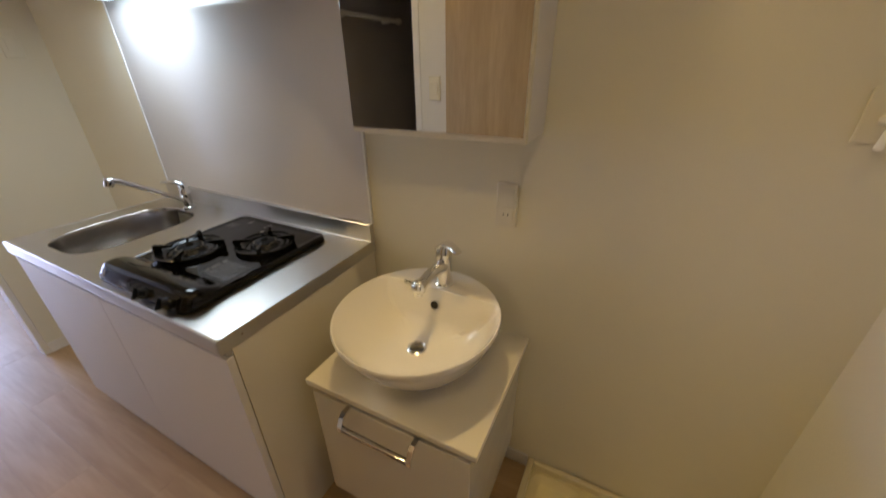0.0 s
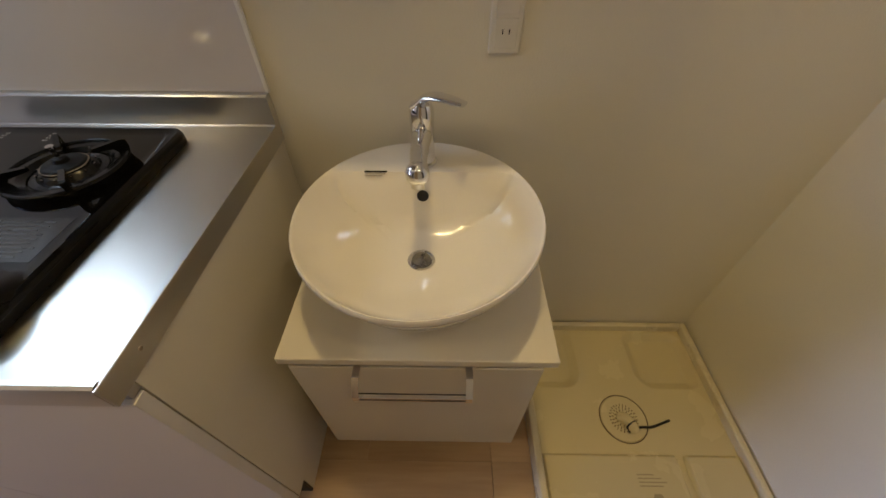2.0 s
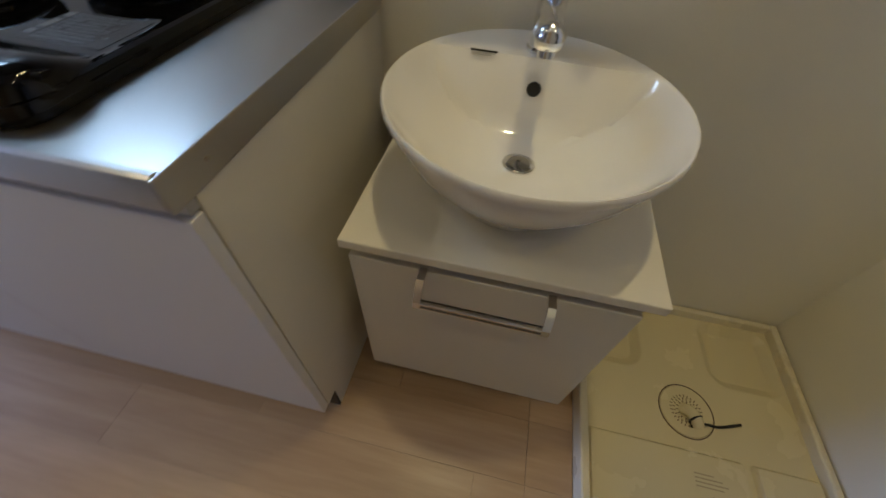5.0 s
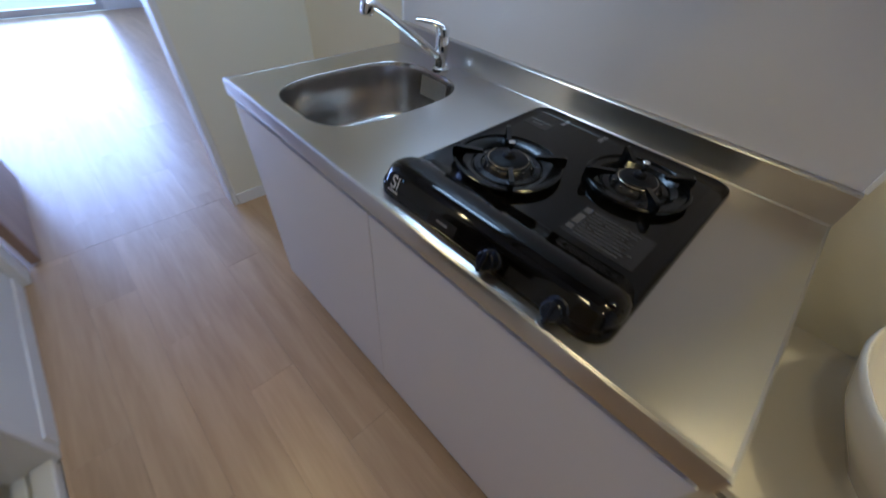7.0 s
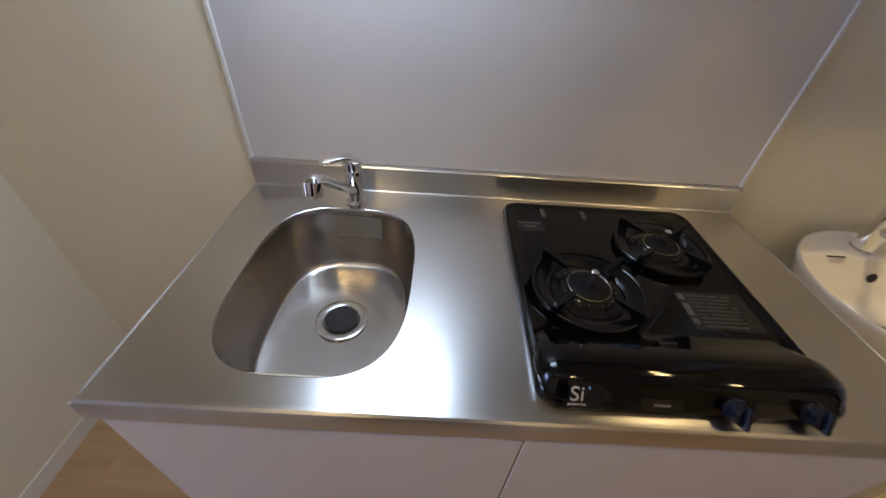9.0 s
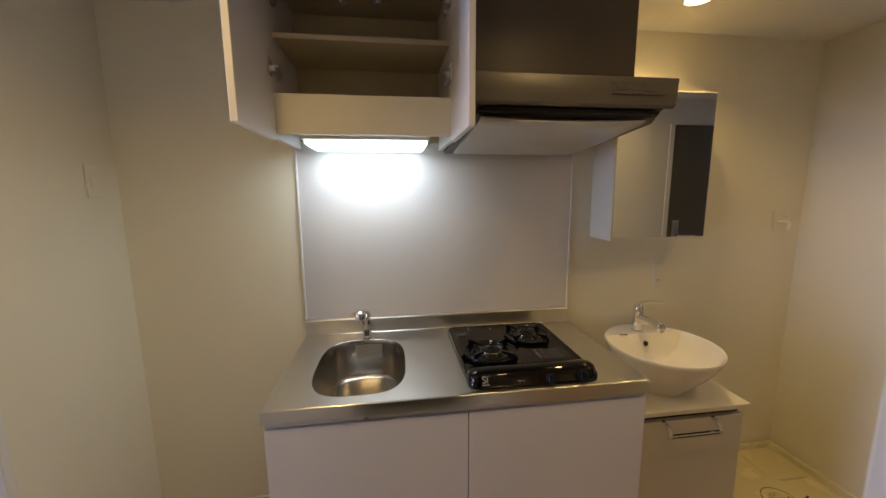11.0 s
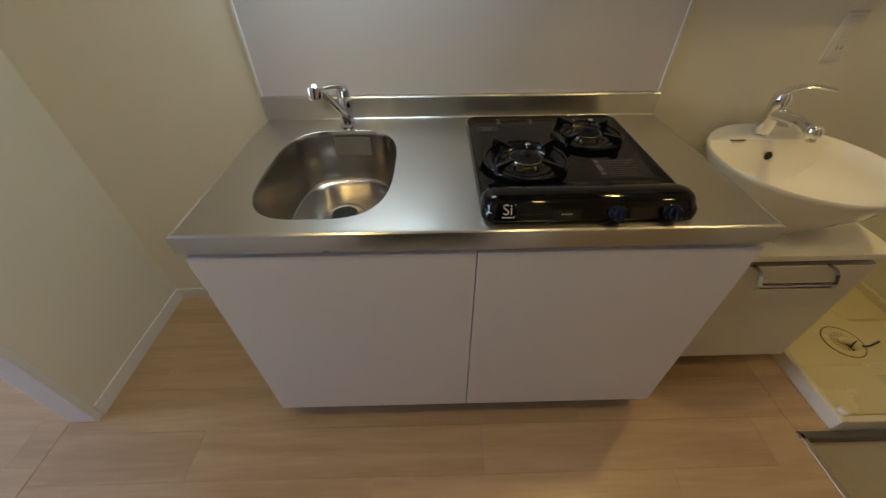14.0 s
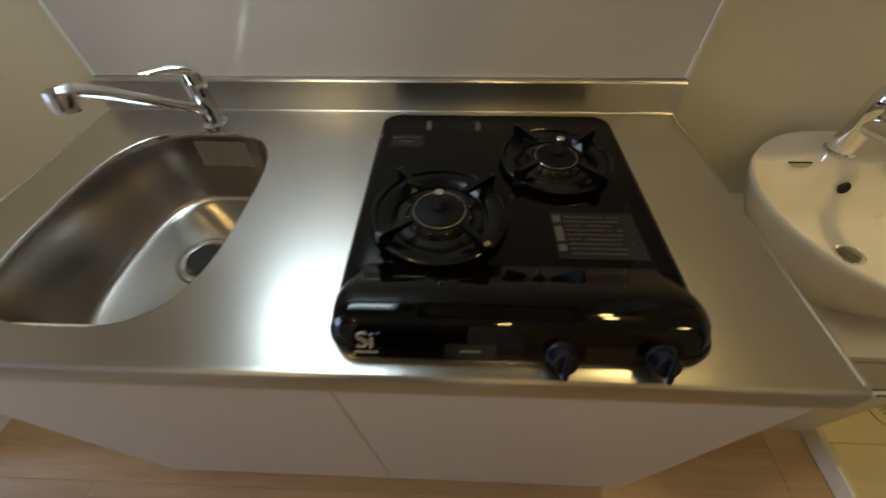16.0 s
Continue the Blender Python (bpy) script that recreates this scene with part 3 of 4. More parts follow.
# ---- gas hob ----
def gas_hob():
    g = thing("gas_hob", "black enamel two-burner gas hob set in the worktop", "gas hob")
    x0, x1, y0, y1, z0, z1 = 0.612, 1.045, -0.561, -0.066, CT + 0.001, CT + 0.022
    cx, cy = (x0 + x1) / 2, (y0 + y1) / 2
    hx, hy = (x1 - x0) / 2, (y1 - y0) / 2

    def plan(inset, z):
        pts, r = [], 0.035
        for qx, qy, a0 in ((1, 1, 0), (-1, 1, 90), (-1, -1, 180), (1, -1, 270)):
            for k in range(7):
                a = radians(a0 + 15 * k)
                pts.append((cx + qx * (hx - r) + (r - inset) * math.cos(a), cy + qy * (hy - r) + (r - inset) * math.sin(a), z))
        return pts
    part("top_plate", loft([plan(0.0, z0), plan(0.0, z1 - 0.007), plan(0.003, z1 - 0.002), plan(0.009, z1), plan(0.014, z1 - 0.002), plan(0.03, z1 - 0.003)]), M_ENAMEL, g, "black glossy enamel plate", True)
    ridge = [(y0 + 0.001, z0 + 0.001), (y0 - 0.002, z0 + 0.008), (y0 + 0.012, z1 + 0.012), (y0 + 0.022, z1 + 0.021), (y0 + 0.035, z1 + 0.024), (y0 + 0.055, z1 + 0.0235), (y0 + 0.072, z1 + 0.019), (y0 + 0.09, z1 + 0.010), (y0 + 0.108, z1 + 0.001), (y0 + 0.122, z1 - 0.004)]
    ym = y0 + 0.06
    ends = [(0.0015, 0.30, 0.45), (0.006, 0.62, 0.72), (0.014, 0.84, 0.90), (0.026, 0.96, 0.98), (0.04, 1.0, 1.0)]
    stations = [(x0 + d, a, b) for d, a, b in ends] + [(cx, 1.0, 1.0)] + [(x1 - d, a, b) for d, a, b in ends[::-1]]
    bm = loft([[(x, ym + (y - ym) * a, z0 + 0.001 + (z - z0) * b) for y, z in ridge] for x, a, b in stations])
    front = part("control_panel", bm, M_ENAMEL, g, "raised black control panel", True)
    tilt = math.degrees(math.atan2(0.026, 0.014))

    def on_front(x, up, off):
        return pose(x, y0 - 0.002 + up * math.cos(radians(tilt)), z0 + 0.008 + up * math.sin(radians(tilt)), tilt) @ pose(0, 0, off)
    for x in (0.872, 0.977):
        k = part("knob", lathe(0, 0, [(0.0165, 0), (0.0165, 0.003), (0.0145, 0.005), (0.0138, 0.019), (0.012, 0.021)], 32), M_KNOB, g, "dark blue-black round knob", True)
        k.matrix_basis = on_front(x, 0.012, 0.0)
        gr = part("grip", box(-0.0035, -0.0155, 0.016, 0.0035, 0.0155, 0.027, 0.002), M_KNOB, k)
    logo = lettering("lettering", "Si", 0.030, on_front(0.650, 0.0125, 0.0008), M_PRINT, front)
    bars = bmesh.new()
    for i in range(6):
        box(i * 0.0042, 0, 0, i * 0.0042 + 0.003, 0.003, 0.0006, bm=bars)
    part("small_print", bars, M_PRINT, front).matrix_basis = on_front(0.649, 0.006, 0.0006)
    part("name_plate", box(-0.028, -0.009, 0, 0.028, 0.009, 0.0006), M_LABEL, front).matrix_basis = on_front(0.775, 0.012, 0.0006)
    part("name_print", box(-0.011, -0.0012, 0, 0.011, 0.0012, 0.0006), M_STICKPRINT, front).matrix_basis = on_front(0.775, 0.012, 0.0013)
    part("blue_mark", box(0, 0, 0, 0.003, 0.003, 0.0006), M_BLUE, front).matrix_basis = on_front(0.6735, 0.0305, 0.0009)
    part("knob_plate", box(-0.026, -0.010, 0, 0.026, 0.010, 0.0006), M_LABEL, front).matrix_basis = on_front(0.925, 0.012, 0.0005)
    zt = z1 - 0.003

    def burner(bx, by, R):
        b = part("burner", lathe(bx, by, [(R * 0.66, zt), (R * 0.64, zt + 0.002), (R * 0.52, zt + 0.003), (R * 0.47, zt + 0.010), (R * 0.43, zt + 0.013)], 48), M_BURNER, g, "dark steel burner base", True)
        part("burner_ring", torus(bx, by, zt + 0.0150, R * 0.385, 0.0012), M_BRASS, b, "copper-coloured flame ring", True)
        part("burner_cap", lathe(bx, by, [(R * 0.37, zt + 0.012), (R * 0.37, zt + 0.0165), (R * 0.345, zt + 0.0185), (R * 0.20, zt + 0.020), (R * 0.13, zt + 0.0215)], 48), M_BURNERCAP, b, "black burner cap", True)
        for k in range(12):
            a = radians(15 + 30 * k)
            part("flame_port", box(-0.0016, -0.0008, -0.0012, 0.0016, 0.0008, 0.0012), M_BRASS, b).matrix_basis = pose(bx + R * 0.475 * math.cos(a), by + R * 0.475 * math.sin(a), zt + 0.0105, 0, 0, math.degrees(a) + 90)
        part("sensor_seat", lathe(bx, by, [(R * 0.14, zt + 0.0205), (0.0105, zt + 0.027), (0.007, zt + 0.029)], 24), M_BURNERCAP, b, smooth=True)
        part("sensor", lathe(bx, by, [(0.0036, zt + 0.028), (0.0036, zt + 0.0445), (0.0062, zt + 0.045), (0.0062, zt + 0.0485), (0.005, zt + 0.0495)], 24), M_CHROME, b, "steel sensor pin with a flat head", True)
        part("drip_ring", lathe(bx, by, [(R * 1.0, zt + 0.0005), (R * 0.99, zt + 0.008), (R * 0.95, zt + 0.0105), (R * 0.78, zt + 0.0095), (R * 0.68, zt + 0.002)], 48, caps=False), M_CAST, b, smooth=True)
        part("trivet_ring", torus(bx, by, zt + 0.010, R * 0.985, 0.0045), M_CAST, b, "cast iron trivet ring", True)
        for i in range(4):
            a = radians(40 + 90 * i)
            c, s = math.cos(a), math.sin(a)
            prof = [(R * 1.02, zt + 0.004), (R * 1.07, zt + 0.016), (R * 1.06, zt + 0.029), (R * 1.0, zt + 0.031), (R * 0.50, zt + 0.0275), (R * 0.48, zt + 0.022), (R * 0.80, zt + 0.018), (R * 0.90, zt + 0.006)]
            w = 0.0042
            loops = [[(bx + r * c - sgn * w * s, by + r * s + sgn * w * c, z) for r, z in prof] for sgn in (-1, 1)]
            part("trivet_arm", loft(loops), M_CAST, b)
    burner(0.733, -0.352, 0.096)
    burner(0.919, -0.220, 0.088)
    lab = part("warning_label", box(0.893, -0.425, zt - 0.0002, 1.012, -0.338, zt + 0.0004), M_LABEL, g, "grey printed warning label")
    rnd = random.Random(11)
    for i in range(9):
        y = -0.346 - 0.0085 * i
        part("print_line", box(0.912, y - 0.0035, zt + 0.0004, 1.004 - 0.03 * rnd.random(), y, zt + 0.0007), M_FAINT, lab)
    for a, b in ((-0.344, -0.358), (-0.366, -0.394), (-0.400, -0.412)):
        part("print_block", box(0.896, b, zt + 0.0004, 0.907, a, zt + 0.0007), M_LABELPALE, lab, "pale grey printed block")
    lab2 = part("warning_label", box(0.632, -0.176, zt - 0.0002, 0.696, -0.138, zt + 0.0004), M_LABEL, g, "small grey printed label")
    part("print_line", box(0.640, -0.150, zt + 0.0004, 0.688, -0.146, zt + 0.0007), M_FAINT, lab2)
    part("print_line", box(0.652, -0.164, zt + 0.0004, 0.676, -0.156, zt + 0.0007), M_FAINT, lab2)
    for vx in (0.70, 0.792):
        for i in range(5):
            for dx in (0.0, 0.0055):
                part("vent_slot", box(vx + dx - 0.0011, -0.086 - 0.0085 * i, zt - 0.0002, vx + dx + 0.0011, -0.0835 - 0.0085 * i, zt + 0.0006), M_PRINT, g)


gas_hob()


# ---- wall panel ----
def wall_panel():
    p = thing("splash_panel", "glossy pale grey kitchen panel on the wall", "wall panel")
    part("sheet", box(CX0, -0.0045, 0.8872, CX1, -0.0005, 1.63), M_PANEL, p)
    for x in (CX0 - 0.004, CX1 - 0.004):
        part("edge_strip", box(x, -0.009, 0.8872, x + 0.008, -0.0004, 1.63, 0.001), M_TRIM, p, "white joint strip")


wall_panel()


# ---- upper cabinet, lamp and hood ----
def upper_cabinet():
    c = thing("wall_cabinet", "white wall cabinet with both doors open and empty shelves", "cabinet")
    x0, x1, yf, z0, z1 = 0.02, 0.608, -0.33, 1.60, 2.118
    t = 0.016
    for a in (x0, x1 - t):
        part("side_panel", box(a, yf, z0, a + t, -0.001, z1, 0.001), M_DOOR, c)
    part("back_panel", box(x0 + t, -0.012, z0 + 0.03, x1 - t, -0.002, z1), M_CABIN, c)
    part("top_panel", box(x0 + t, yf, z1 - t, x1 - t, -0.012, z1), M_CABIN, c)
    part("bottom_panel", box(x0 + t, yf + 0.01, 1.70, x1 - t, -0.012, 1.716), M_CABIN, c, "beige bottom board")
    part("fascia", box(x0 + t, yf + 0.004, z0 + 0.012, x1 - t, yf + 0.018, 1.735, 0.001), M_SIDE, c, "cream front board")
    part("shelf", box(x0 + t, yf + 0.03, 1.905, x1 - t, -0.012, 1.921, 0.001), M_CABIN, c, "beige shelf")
    for hx, sgn in ((x0, 1), (x1, -1)):
        d = part("door", box(hx if sgn > 0 else hx - 0.018, yf - 0.298, z0 - 0.008, hx + 0.018 if sgn > 0 else hx, yf - 0.004, z1 - 0.008, 0.002), M_DOOR, c, "white door swung open")
        for z in (1.80, 2.02):
            a, b = sorted((hx + sgn * 0.0185, hx + sgn * 0.024))
            hg = part("hinge", box(a, yf - 0.052, z - 0.026, b, yf - 0.018, z + 0.026, 0.003), M_CHROME, d, "nickel hinge")
            a, b = sorted((hx + sgn * 0.018, hx + sgn * 0.034))
            join(hg_bm := box(a, yf - 0.02, z - 0.010, b, yf + 0.055, z + 0.010, 0.004), box(a, yf + 0.02, z - 0.022, b - 0.004, yf + 0.045, z + 0.022, 0.002))
            part("hinge_arm", hg_bm, M_ALU, hg)
    for x in (0.245, 0.36):
        part("shelf_clip", lathe(x, -0.2, [(0.012, 2.062), (0.014, 2.085), (0.010, 2.102)], 16), M_ALU, c)


upper_cabinet()


def cabinet_lamp():
    l = thing("under_cabinet_light", "white fluorescent light under the wall cabinet, switched on", "light")
    part("housing", box(0.09, -0.26, 1.607, 0.53, -0.025, 1.698, 0.004), M_PLASTIC, l)
    part("diffuser", box(0.10, -0.25, 1.591, 0.52, -0.035, 1.606, 0.005), M_LED, l, "glowing cool white diffuser")


cabinet_lamp()


def range_hood():
    h = thing("range_hood", "dark grey range hood with a slanted visor", "range hood")
    x0, x1 = 0.615, 1.197
    part("cover_box", box(x0 + 0.003, -0.40, 1.742, x1, -0.002, 2.116, 0.003), M_HOODBOX, h, "dark brown steel cover")
    prof = [(-0.002, 1.590), (-0.002, 1.741), (-0.41, 1.741), (-0.57, 1.741), (-0.597, 1.736), (-0.600, 1.730), (-0.594, 1.664), (-0.584, 1.657), (-0.574, 1.660), (-0.555, 1.668), (-0.535, 1.660), (-0.50, 1.632), (-0.05, 1.592)]
    part("visor", extrude_profile(prof, x0, x1), M_HOOD, h, "grey metallic visor", True)
    n = 22
    loops = []
    for i in range(n + 1):
        u = -1 + 2 * i / n
        sag = 0.009 * (1 - u * u)
        loops.append([(x0 + 0.03 + (x1 - 0.07 - x0) * i / n, y, z) for y, z in ((-0.055, 1.588), (-0.065, 1.580), (-0.30, 1.602 - sag * 0.6), (-0.48, 1.622 - sag), (-0.522, 1.630 - sag), (-0.530, 1.636 - sag), (-0.522, 1.640 - sag * 0.7))])
    part("rectifier_plate", loft(loops), M_FILTER, h, "pale grey bowed plate under the hood", True)
    part("intake_slot", box(x0 + 0.02, -0.553, 1.646, x1 - 0.02, -0.515, 1.656), M_DARK, h)
    part("switch_panel", box(x1 - 0.20, -0.6015, 1.690, x1 - 0.04, -0.594, 1.722, 0.001), M_HOODBOX, h)
    for i in range(5):
        part("switch_button", box(x1 - 0.19 + 0.028 * i, -0.6035, 1.699, x1 - 0.168 + 0.028 * i, -0.6005, 1.713, 0.001), M_HOOD, h)


range_hood()


# ---- downlights ----
def downlight(x, y):
    d = thing("ceiling_downlight", "small round recessed warm downlight, switched on", "downlight", "ceiling downlights")
    part("trim_ring", torus(x, y, CEIL - 0.003, 0.048, 0.006, 36, 8), M_TRIM, d, smooth=True)
    part("lens", lathe(x, y, [(0.044, CEIL - 0.006), (0.042, CEIL - 0.002)], 32), M_BULB, d, "glowing warm lens")


for dx, dy, watts, beam in DOWNLIGHTS:
    downlight(dx, dy)


# ---- wash basin unit ----
VX0, VX1, VY, VT = 1.256, 1.763, -0.436, 0.60
BCX, BCY, BA, BB, BR = 1.511, -0.246, 0.2195, 0.2295, 0.785


def vanity():
    v = thing("vanity_cabinet", "white wall-hung vanity cabinet with one drawer", "cabinet")
    part("body", box(VX0 + 0.010, VY + 0.03, 0.110, VX1 - 0.02, -0.001, VT - 0.050, 0.002), M_VAN, v)
    d = part("drawer_front", box(VX0 + 0.008, VY + 0.009, 0.106, VX1 - 0.018, VY + 0.029, VT - 0.048, 0.002), M_VAN, v, "plain white drawer front")
    # dark box that stands in for the shade between top and drawer
    part("shade_filler", box(VX0 + 0.022, VY + 0.032, VT - 0.049, VX1 - 0.022, -0.004, VT - 0.0205), M_DARK, v, "dark filler painted as the shade under the top")
    h = part("handle", box(1.391, VY - 0.036, 0.508, 1.607, VY - 0.026, 0.522, 0.001), M_CHROME, d, "chrome bar handle")
    # thin dark strips laid on the front and top of the bar
    part("handle_dark_strip", box(1.400, VY - 0.0366, 0.5125, 1.598, VY - 0.0359, 0.5165), M_DARK, h, "dark strip along the bar")
    part("handle_dark_strip", box(1.400, VY - 0.0285, 0.5219, 1.598, VY - 0.0262, 0.5226), M_DARK, h, "dark strip along the bar")
    for x in (1.388, 1.598):
        arm = [(VY + 0.012, 0.556), (VY - 0.012, 0.556), (VY - 0.024, 0.548), (VY - 0.0365, 0.524), (VY - 0.0365, 0.508), (VY - 0.030, 0.508), (VY - 0.028, 0.520), (VY - 0.019, 0.540), (VY - 0.008, 0.548), (VY + 0.012, 0.548)]
        part("handle_arm", extrude_profile(arm, x, x + 0.013), M_CHROME, d, "bent chrome handle arm")
    part("top", box(VX0, VY, VT - 0.02, VX1, -0.001, VT, 0.0025), M_VANTOP, v, "off-white laminate top")


vanity()


def wash_basin():
    b = thing("wash_basin", "round white ceramic vessel basin on the vanity", "basin")
    n = 72

    def outline(k, z, dy=0.0, cut=None):
        pts = ring(BCX, BCY + dy, z, BA * k, BB * k, n)
        if cut is not None:
            pts = [(x, -math.log(math.exp(-320 * y) + math.exp(-320 * cut)) / 320, zz) for x, y, zz in pts]
        return pts
    loops = [outline(0.53, VT + 0.0005, 0.02), outline(0.59, VT + 0.02, 0.018), outline(0.75, VT + 0.07, 0.011), outline(0.91, VT + 0.125, 0.004), outline(0.985, BR - 0.016), outline(1.0, BR - 0.008), outline(0.997, BR - 0.001), outline(0.990, BR + 0.001), outline(0.980, BR - 0.0005),
             outline(0.972, BR - 0.003, 0, -0.125), outline(0.960, BR - 0.008, 0, -0.128), outline(0.93, BR - 0.020, 0, -0.136), outline(0.86, BR - 0.048, 0, -0.153), outline(0.74, BR - 0.078, 0, -0.162), outline(0.56, BR - 0.100, -0.004, -0.176), outline(0.34, BR - 0.112, -0.01, -0.2), outline(0.14, BR - 0.118, -0.02)]
    # the deck behind the bowl stays level with the rim
    part("bowl", loft(loops, True, True), M_CERAMIC, b, "glossy white ceramic bowl", True)
    part("overflow", lathe(0, 0, [(0.012, 0.0), (0.011, 0.0015), (0.009, -0.004)], 24), M_DARK, b, "dark overflow hole", True).matrix_basis = pose(BCX, -0.153, BR - 0.041, 72)
    d = part("drain", lathe(BCX, -0.259, [(0.027, BR - 0.1185), (0.027, BR - 0.1150), (0.0235, BR - 0.1135), (0.019, BR - 0.116)], 36), M_CHROME, b, "chrome drain ring", True)
    part("plug", lathe(BCX, -0.259, [(0.0185, BR - 0.117), (0.018, BR - 0.1125), (0.006, BR - 0.1105)], 32), M_PLUG, d, "worn chrome pop-up plug", True)
    part("maker_label", box(1.395, -0.1265, BR - 0.0045, 1.44, -0.1232, BR - 0.0022), M_LABEL, b, "small grey printed mark")
    for i in range(2):
        part("maker_print", box(1.397, -0.1312 - 0.004 * i, BR - 0.0052 - 0.0011 * i, 1.437 - 0.006 * i, -0.1288 - 0.004 * i, BR - 0.0042 - 0.0011 * i), M_FAINTGREY, b, "faint grey printed line")


wash_basin()


def basin_faucet():
    f = thing("basin_faucet", "chrome single-lever basin mixer with the lever turned aside", "faucet")
    x, y, z = BCX, -0.088, BR - 0.004
    part("base_ring", lathe(x, y, [(0.027, z), (0.027, z + 0.006), (0.0235, z + 0.009)], 32), M_CHROME, f, smooth=True)
    part("body", lathe(x, y, [(0.0235, z + 0.009), (0.0225, z + 0.055), (0.0225, z + 0.080), (0.0232, z + 0.082), (0.0235, z + 0.112), (0.019, z + 0.124), (0.009, z + 0.129)], 32), M_CHROME, f, smooth=True)
    line = curve_points([(x, y - 0.005, z + 0.066), (x, y - 0.05, z + 0.072), (x, y - 0.10, z + 0.074), (x, y - 0.140, z + 0.068)], 6)
    part("spout", tube(line, [0.0185] * 6 + [0.017] * 6 + [0.0155] * 7, 20), M_CHROME, f, smooth=True)
    part("aerator", tube([(x, y - 0.138, z + 0.088), (x, y - 0.140, z + 0.083), (x, y - 0.143, z + 0.074), (x, y - 0.147, z + 0.062), (x, y - 0.148, z + 0.058), (x, y - 0.149, z + 0.056), (x, y - 0.151, z + 0.048)], [0.010, 0.0175, 0.0210, 0.0195, 0.0165, 0.0125, 0.0120], 20), M_CHROME, f, smooth=True)
    lever = curve_points([(x - 0.008, y, z + 0.122), (x + 0.014, y - 0.014, z + 0.142), (x + 0.045, y - 0.040, z + 0.150), (x + 0.075, y - 0.063, z + 0.150)], 5)
    part("lever", tube(lever, [0.0225, 0.022, 0.0215, 0.021, 0.020, 0.019, 0.018, 0.017, 0.016, 0.015, 0.0145, 0.014, 0.0135, 0.013, 0.012, 0.0105], 18, None, 0.36), M_CHROME, f, smooth=True)


basin_faucet()


def mirror_cabinet():
    c = thing("mirror_cabinet", "white wall-hung mirror cabinet over the basin", "mirror cabinet")
    x0, x1, yf, z0, z1 = 1.297, 1.738, -0.165, 1.218, 1.83
    part("body", box(x0, yf + 0.02, z0, x1, -0.001, z1, 0.002), M_DOOR, c)
    part("door_frame", box(x0, yf + 0.002, z0, x1, yf + 0.019, z1, 0.002), M_SIDE, c, "cream door edge")
    part("mirror", box(x0 + 0.004, yf - 0.002, z0 + 0.012, x1 - 0.004, yf + 0.0015, z1 - 0.006, 0.0008), M_MIRROR, c, "clear mirror glass")


mirror_cabinet()


def wall_outlet():
    o = thing("wall_outlet", "white double wall outlet plate", "outlet")
    part("plate", box(1.632, -0.008, 0.962, 1.690, -0.0005, 1.085, 0.003), M_PLASTIC, o)
    part("socket", box(1.641, -0.0105, 0.972, 1.681, -0.0078, 1.020, 0.001), M_PLASTIC, o)
    part("blank_cover", box(1.641, -0.0105, 1.026, 1.681, -0.0078, 1.075, 0.001), M_PLASTIC, o)
    for x in (1.655, 1.667):
        part("slot", box(x - 0.001, -0.0112, 0.995, x + 0.001, -0.0103, 1.003), M_DARK, o)


wall_outlet()


def wall_switch(x, y, z, facing, nm, label):
    o = thing(nm, label, "switch")
    part("plate", box(-0.035, -0.008, -0.06, 0.035, -0.0005, 0.06, 0.003), M_WALL, o)
    part("rocker", box(-0.018, -0.012, -0.03, 0.018, -0.0078, 0.03, 0.002), M_WALL, o)
    o.matrix_basis = pose(x, y, z, 0, 0, facing)


wall_switch(LX, -0.12, 1.475, 90, "wall_switch", "white remote control plate on the cream wall")
wall_switch(0.90, OY, 1.25, 180, "wall_switch", "white light switch beside the bathroom door")


def washer_tap():
    t = thing("washer_tap", "small beige washing machine tap and plate on the wall", "tap")
    part("plate", box(2.27, -0.008, 1.235, 2.34, -0.0005, 1.325, 0.003), M_WALL, t)
    part("spout", tube(curve_points([(2.30, -0.008, 1.275), (2.30, -0.05, 1.275), (2.29, -0.068, 1.262), (2.285, -0.07, 1.235)], 4), 0.009, 14), M_WALL, t, smooth=True)
    part("knob", tube([(2.30, -0.035, 1.284), (2.30, -0.035, 1.298)], 0.011, 14), M_WALL, t, smooth=True)


washer_tap()


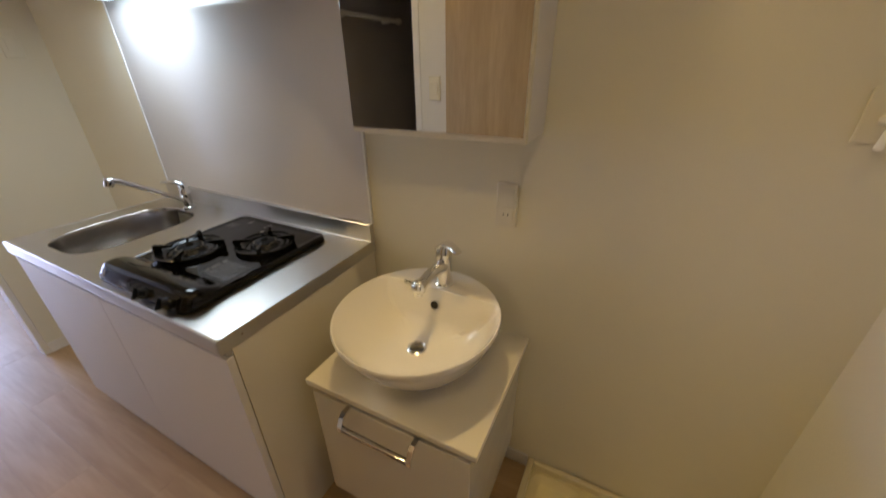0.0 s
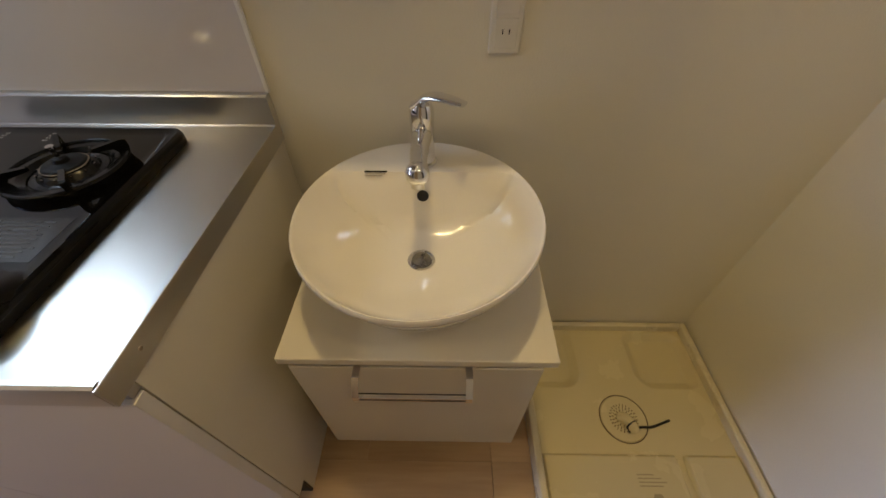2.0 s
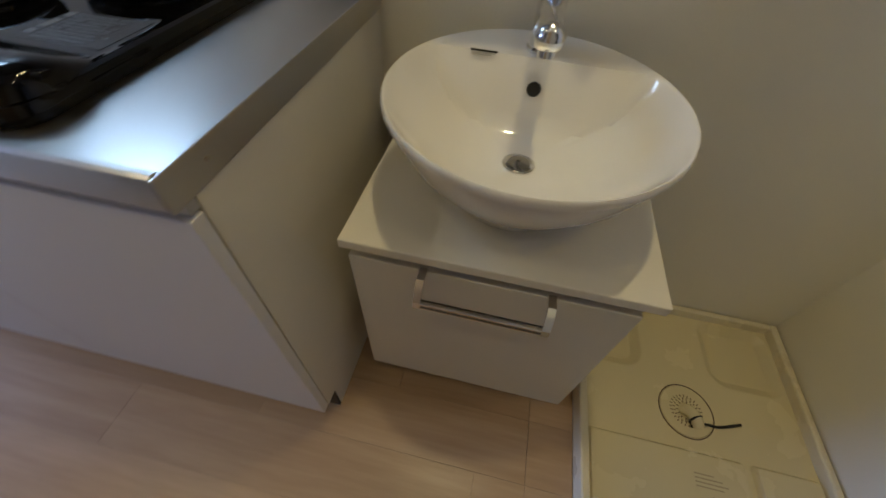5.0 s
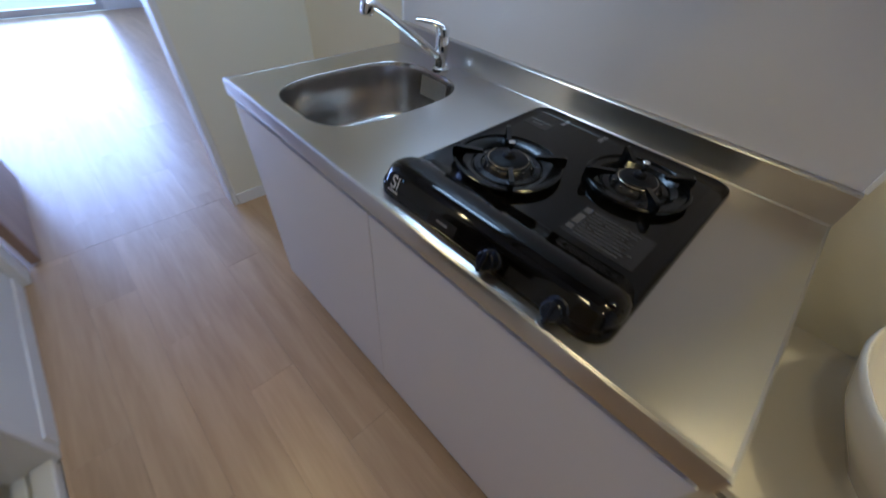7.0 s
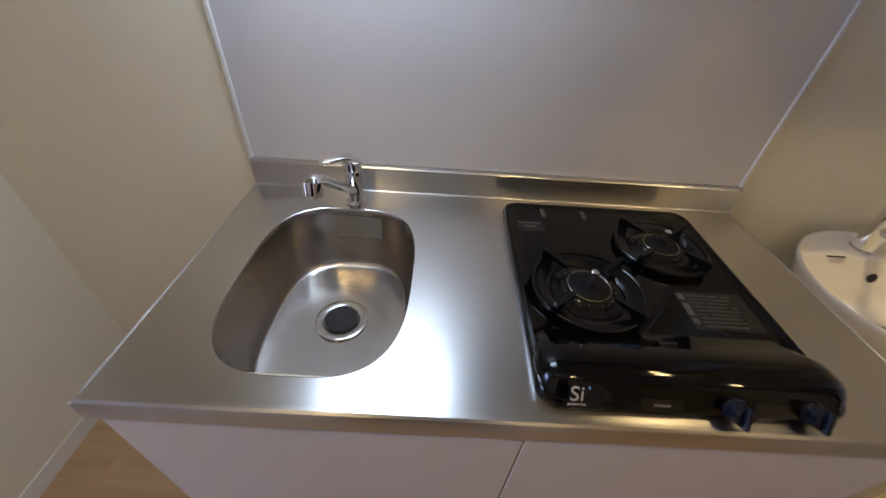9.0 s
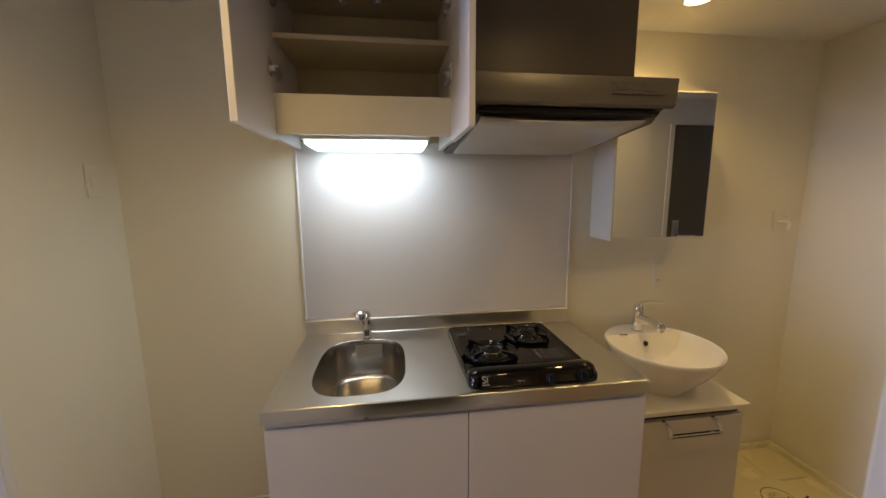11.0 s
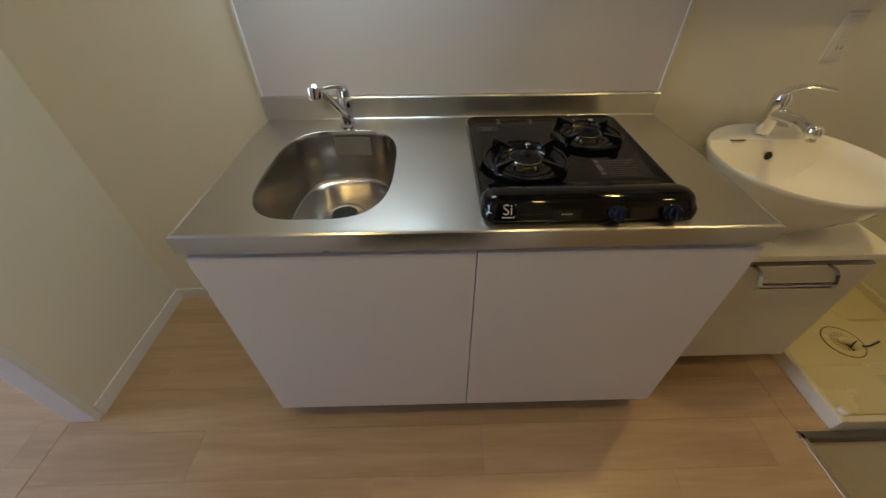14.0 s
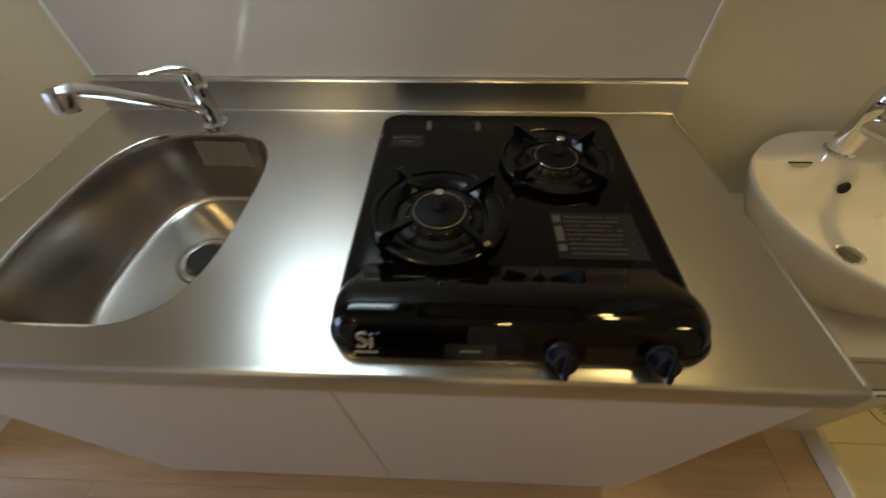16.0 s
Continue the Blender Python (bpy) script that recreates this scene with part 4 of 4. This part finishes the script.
# ---- washing machine pan ----
def washer_pan():
    p = thing("washing_machine_pan", "cream plastic washing machine pan on the floor", "washer pan")
    x0, x1, y0, y1 = 1.815, 2.43, -0.648, -0.004
    part("tray", box(x0 + 0.004, y0 + 0.004, -0.003, x1 - 0.004, y1 - 0.002, 0.004, 0.003), M_PAN, p)
    for a, b, c, d in ((x0, y0, x0 + 0.022, y1), (x1 - 0.020, y0, x1, y1), (x0 + 0.0225, y0, x1 - 0.0205, y0 + 0.022), (x0 + 0.0225, y1 - 0.018, x1 - 0.0205, y1)):
        part("rim", box(a, b, -0.003, c, d, 0.058, 0.005), M_PANRIM, p, "white raised rim")
    def field(a, b, c, d, low, high, slope, inner, corner):
        """Loops of a rectangle with one rounded inner corner, sloping from low to high."""
        loops = []
        for inset, up in ((0.0, 0.0), (0.12, 0.08), (0.85, 0.94), (1.0, 1.0), (1.2, 1.0)):
            pts = []
            for sx, sy, a0 in ((1, 1, 0), (-1, 1, 90), (-1, -1, 180), (1, -1, 270)):
                r = slope * 1.25 + (corner if (sx, sy) == inner else 0)
                qx, qy = (c if sx > 0 else a) - sx * r, (d if sy > 0 else b) - sy * r
                for k in range(7):
                    w = radians(a0 + 15 * k)
                    pts.append((qx + (r - inset * slope) * math.cos(w), qy + (r - inset * slope) * math.sin(w), low + (high - low) * up))
            loops.append(pts)
        return loops
    pads = [field(2.194, -0.238, 2.405, -0.028, 0.026, 0.007, 0.032, (-1, -1), 0.02), field(1.842, -0.238, 2.014, -0.028, 0.026, 0.007, 0.032, (1, -1), 0.02)]
    bm = bmesh.new()
    outer = [(x0 + 0.021, y0 + 0.021, 0.026), (x1 - 0.019, y0 + 0.021, 0.026), (x1 - 0.019, y1 - 0.017, 0.026), (x0 + 0.021, y1 - 0.017, 0.026)]
    edges = []
    for loop in [outer] + [q[0] for q in pads]:
        vs = [bm.verts.new(v) for v in loop]
        edges += [bm.edges.new((vs[k], vs[(k + 1) % len(vs)])) for k in range(len(vs))]
    bmesh.ops.triangle_fill(bm, edges=edges, use_beauty=True, use_dissolve=False)
    for f in bm.faces:
        f.normal_update()
        if f.normal.z < 0:
            f.normal_flip()
    part("tray_floor", bm, M_PAN, p)
    for q in pads:
        part("foot_field", loft(q, False, True), M_PAN, p, "sunken foot field")
    for a, c in ((1.8385, 2.230), (2.246, 2.408)):
        part("front_step", loft(field(a, -0.624, c, -0.430, 0.0255, 0.040, 0.010, None, 0.0), False, True), M_PAN, p, "raised front step")
    lab = part("printed_label", box(2.09, -0.572, 0.0395, 2.178, -0.476, 0.0404), M_PAN, p, "faint printed label")
    for i in range(4):
        part("print_line", box(2.094, -0.486 - 0.009 * i, 0.0403, 2.17 - 0.012 * (i % 2) - (0.03 if i == 0 else 0), -0.483 - 0.009 * i, 0.0406), M_PANLABEL, lab)
    part("print_block", lathe(2.135, -0.545, [(0.018, 0.0403), (0.018, 0.0406), (0.014, 0.0406)], 6), M_PANLABEL, lab)
    part("corner_peg", lathe(1.846, -0.612, [(0.017, 0.03), (0.017, 0.070), (0.013, 0.074)], 24), M_PANRIM, p, "white corner peg", True)
    DX, DY = 2.112, -0.331
    dr = part("drain", torus(DX, DY, 0.0268, 0.071, 0.0014), M_PANRING, p, "round floor drain", True)
    part("drain_plate", lathe(DX, DY, [(0.069, 0.025), (0.067, 0.0285), (0.046, 0.0280), (0.020, 0.0276)], 36), M_PAN, dr, smooth=True)
    for ring_r, count in ((0.024, 14), (0.032, 20), (0.040, 26)):
        for k in range(count):
            slot = part("drain_slot", box(-0.0030, -0.0013, 0, 0.0030, 0.0013, 0.0008), M_PANPRINT, dr)
            w = 360 * k / count + 7 * (ring_r > 0.03)
            slot.matrix_basis = pose(DX + ring_r * math.cos(radians(w)), DY + ring_r * math.sin(radians(w)), 0.0278, 0, 0, w)
    part("elbow", tube(curve_points([(2.100, -0.326, 0.030), (2.114, -0.338, 0.044), (2.126, -0.356, 0.042), (2.132, -0.370, 0.034)], 5), 0.015, 16), M_PAN, dr, "cream drain elbow", True)
    part("hose_clip", torus(0, 0, 0, 0.016, 0.0028, 24, 8), M_RUBBER, dr, "black hose clip", True).matrix_basis = pose(2.124, -0.354, 0.041) @ pose(0, 0, 0, 78, 0, 25)


washer_pan()


def drain_hose():
    h = thing("drain_elbow_tie", "short dark cord lying on the washer pan", "cord")
    part("cord", tube(curve_points([(2.114, -0.372, 0.032), (2.150, -0.360, 0.038), (2.19, -0.356, 0.031), (2.250, -0.336, 0.030)], 5), 0.0036, 10), M_RUBBER, h, smooth=True)


drain_hose()


def door_catch():
    c = thing("door_stop", "small grey metal door stop at the pan corner", "door stop")
    part("plate", box(2.385, -0.668, 0.0, 2.43, -0.645, 0.06, 0.004), M_ALU, c)
    part("bumper", tube([(2.408, -0.668, 0.045), (2.40, -0.70, 0.05)], [0.016, 0.013], 16), M_BURNER, c, smooth=True)


door_catch()


def towel_bar():
    b = thing("towel_bar", "white towel bar on the grey bathroom wall", "towel bar")
    part("bar", tube([(0.125, -1.50, 1.67), (0.125, -2.2, 1.67), (0.125, -2.215, 1.67), (0.125, -2.245, 1.67)], [0.014, 0.014, 0.022, 0.02], 16), M_PLASTIC, b, smooth=True)
    for y in (-1.6, -2.12):
        part("bracket", box(0.049, y - 0.015, 1.65, 0.113, y + 0.015, 1.69, 0.003), M_PLASTIC, b)


towel_bar()


# ---- plank floor ----
def planks(nm, label, x0, x1, y0, y1, top, width=0.15, length=0.92):
    base = tagged(link(nm, box(x0, y0, top - 0.1, x1, y1, top - 0.004), M_JOINT), label, "floor", kind="structure")
    cache = {}
    rnd = random.Random(hash((x0, y0)) % 1000 + 3)
    rows = int(math.ceil((y1 - y0) / width))
    for r in range(rows):
        a, b = y1 - (r + 1) * width, y1 - r * width
        a = max(a, y0)
        x = x0 - (r * 0.37 % 1.0) * length
        while x < x1:
            u, v = max(x, x0), min(x + length, x1)
            if v - u > 0.02:
                key = (round(v - u, 3), round(b - a, 3))
                if key not in cache:
                    bm = box(0.0002, 0.0002, -0.004, key[0] - 0.0002, key[1] - 0.0002, 0.0, 0.0004, 1)
                    me = bpy.data.meshes.new("plank")
                    bm.to_mesh(me)
                    bm.free()
                    me.materials.append(M_FLOOR)
                    cache[key] = me
                ob = new("plank", cache[key])
                ob.parent = base
                ob.location = (u, a, top)
            x += length


planks("floor", "light oak-look plank floor of the kitchen passage", LX - 0.095, 1.698, OY, 0.0, 0.0)
planks("floor_basin_side", "light oak-look plank floor beside the washer pan", 1.6985, 1.8145, -0.652, 0.0, 0.0)
planks("floor_room", "light oak-look plank floor of the main room", ROOMX, LX - 0.096, -2.2, 0.95, 0.0)
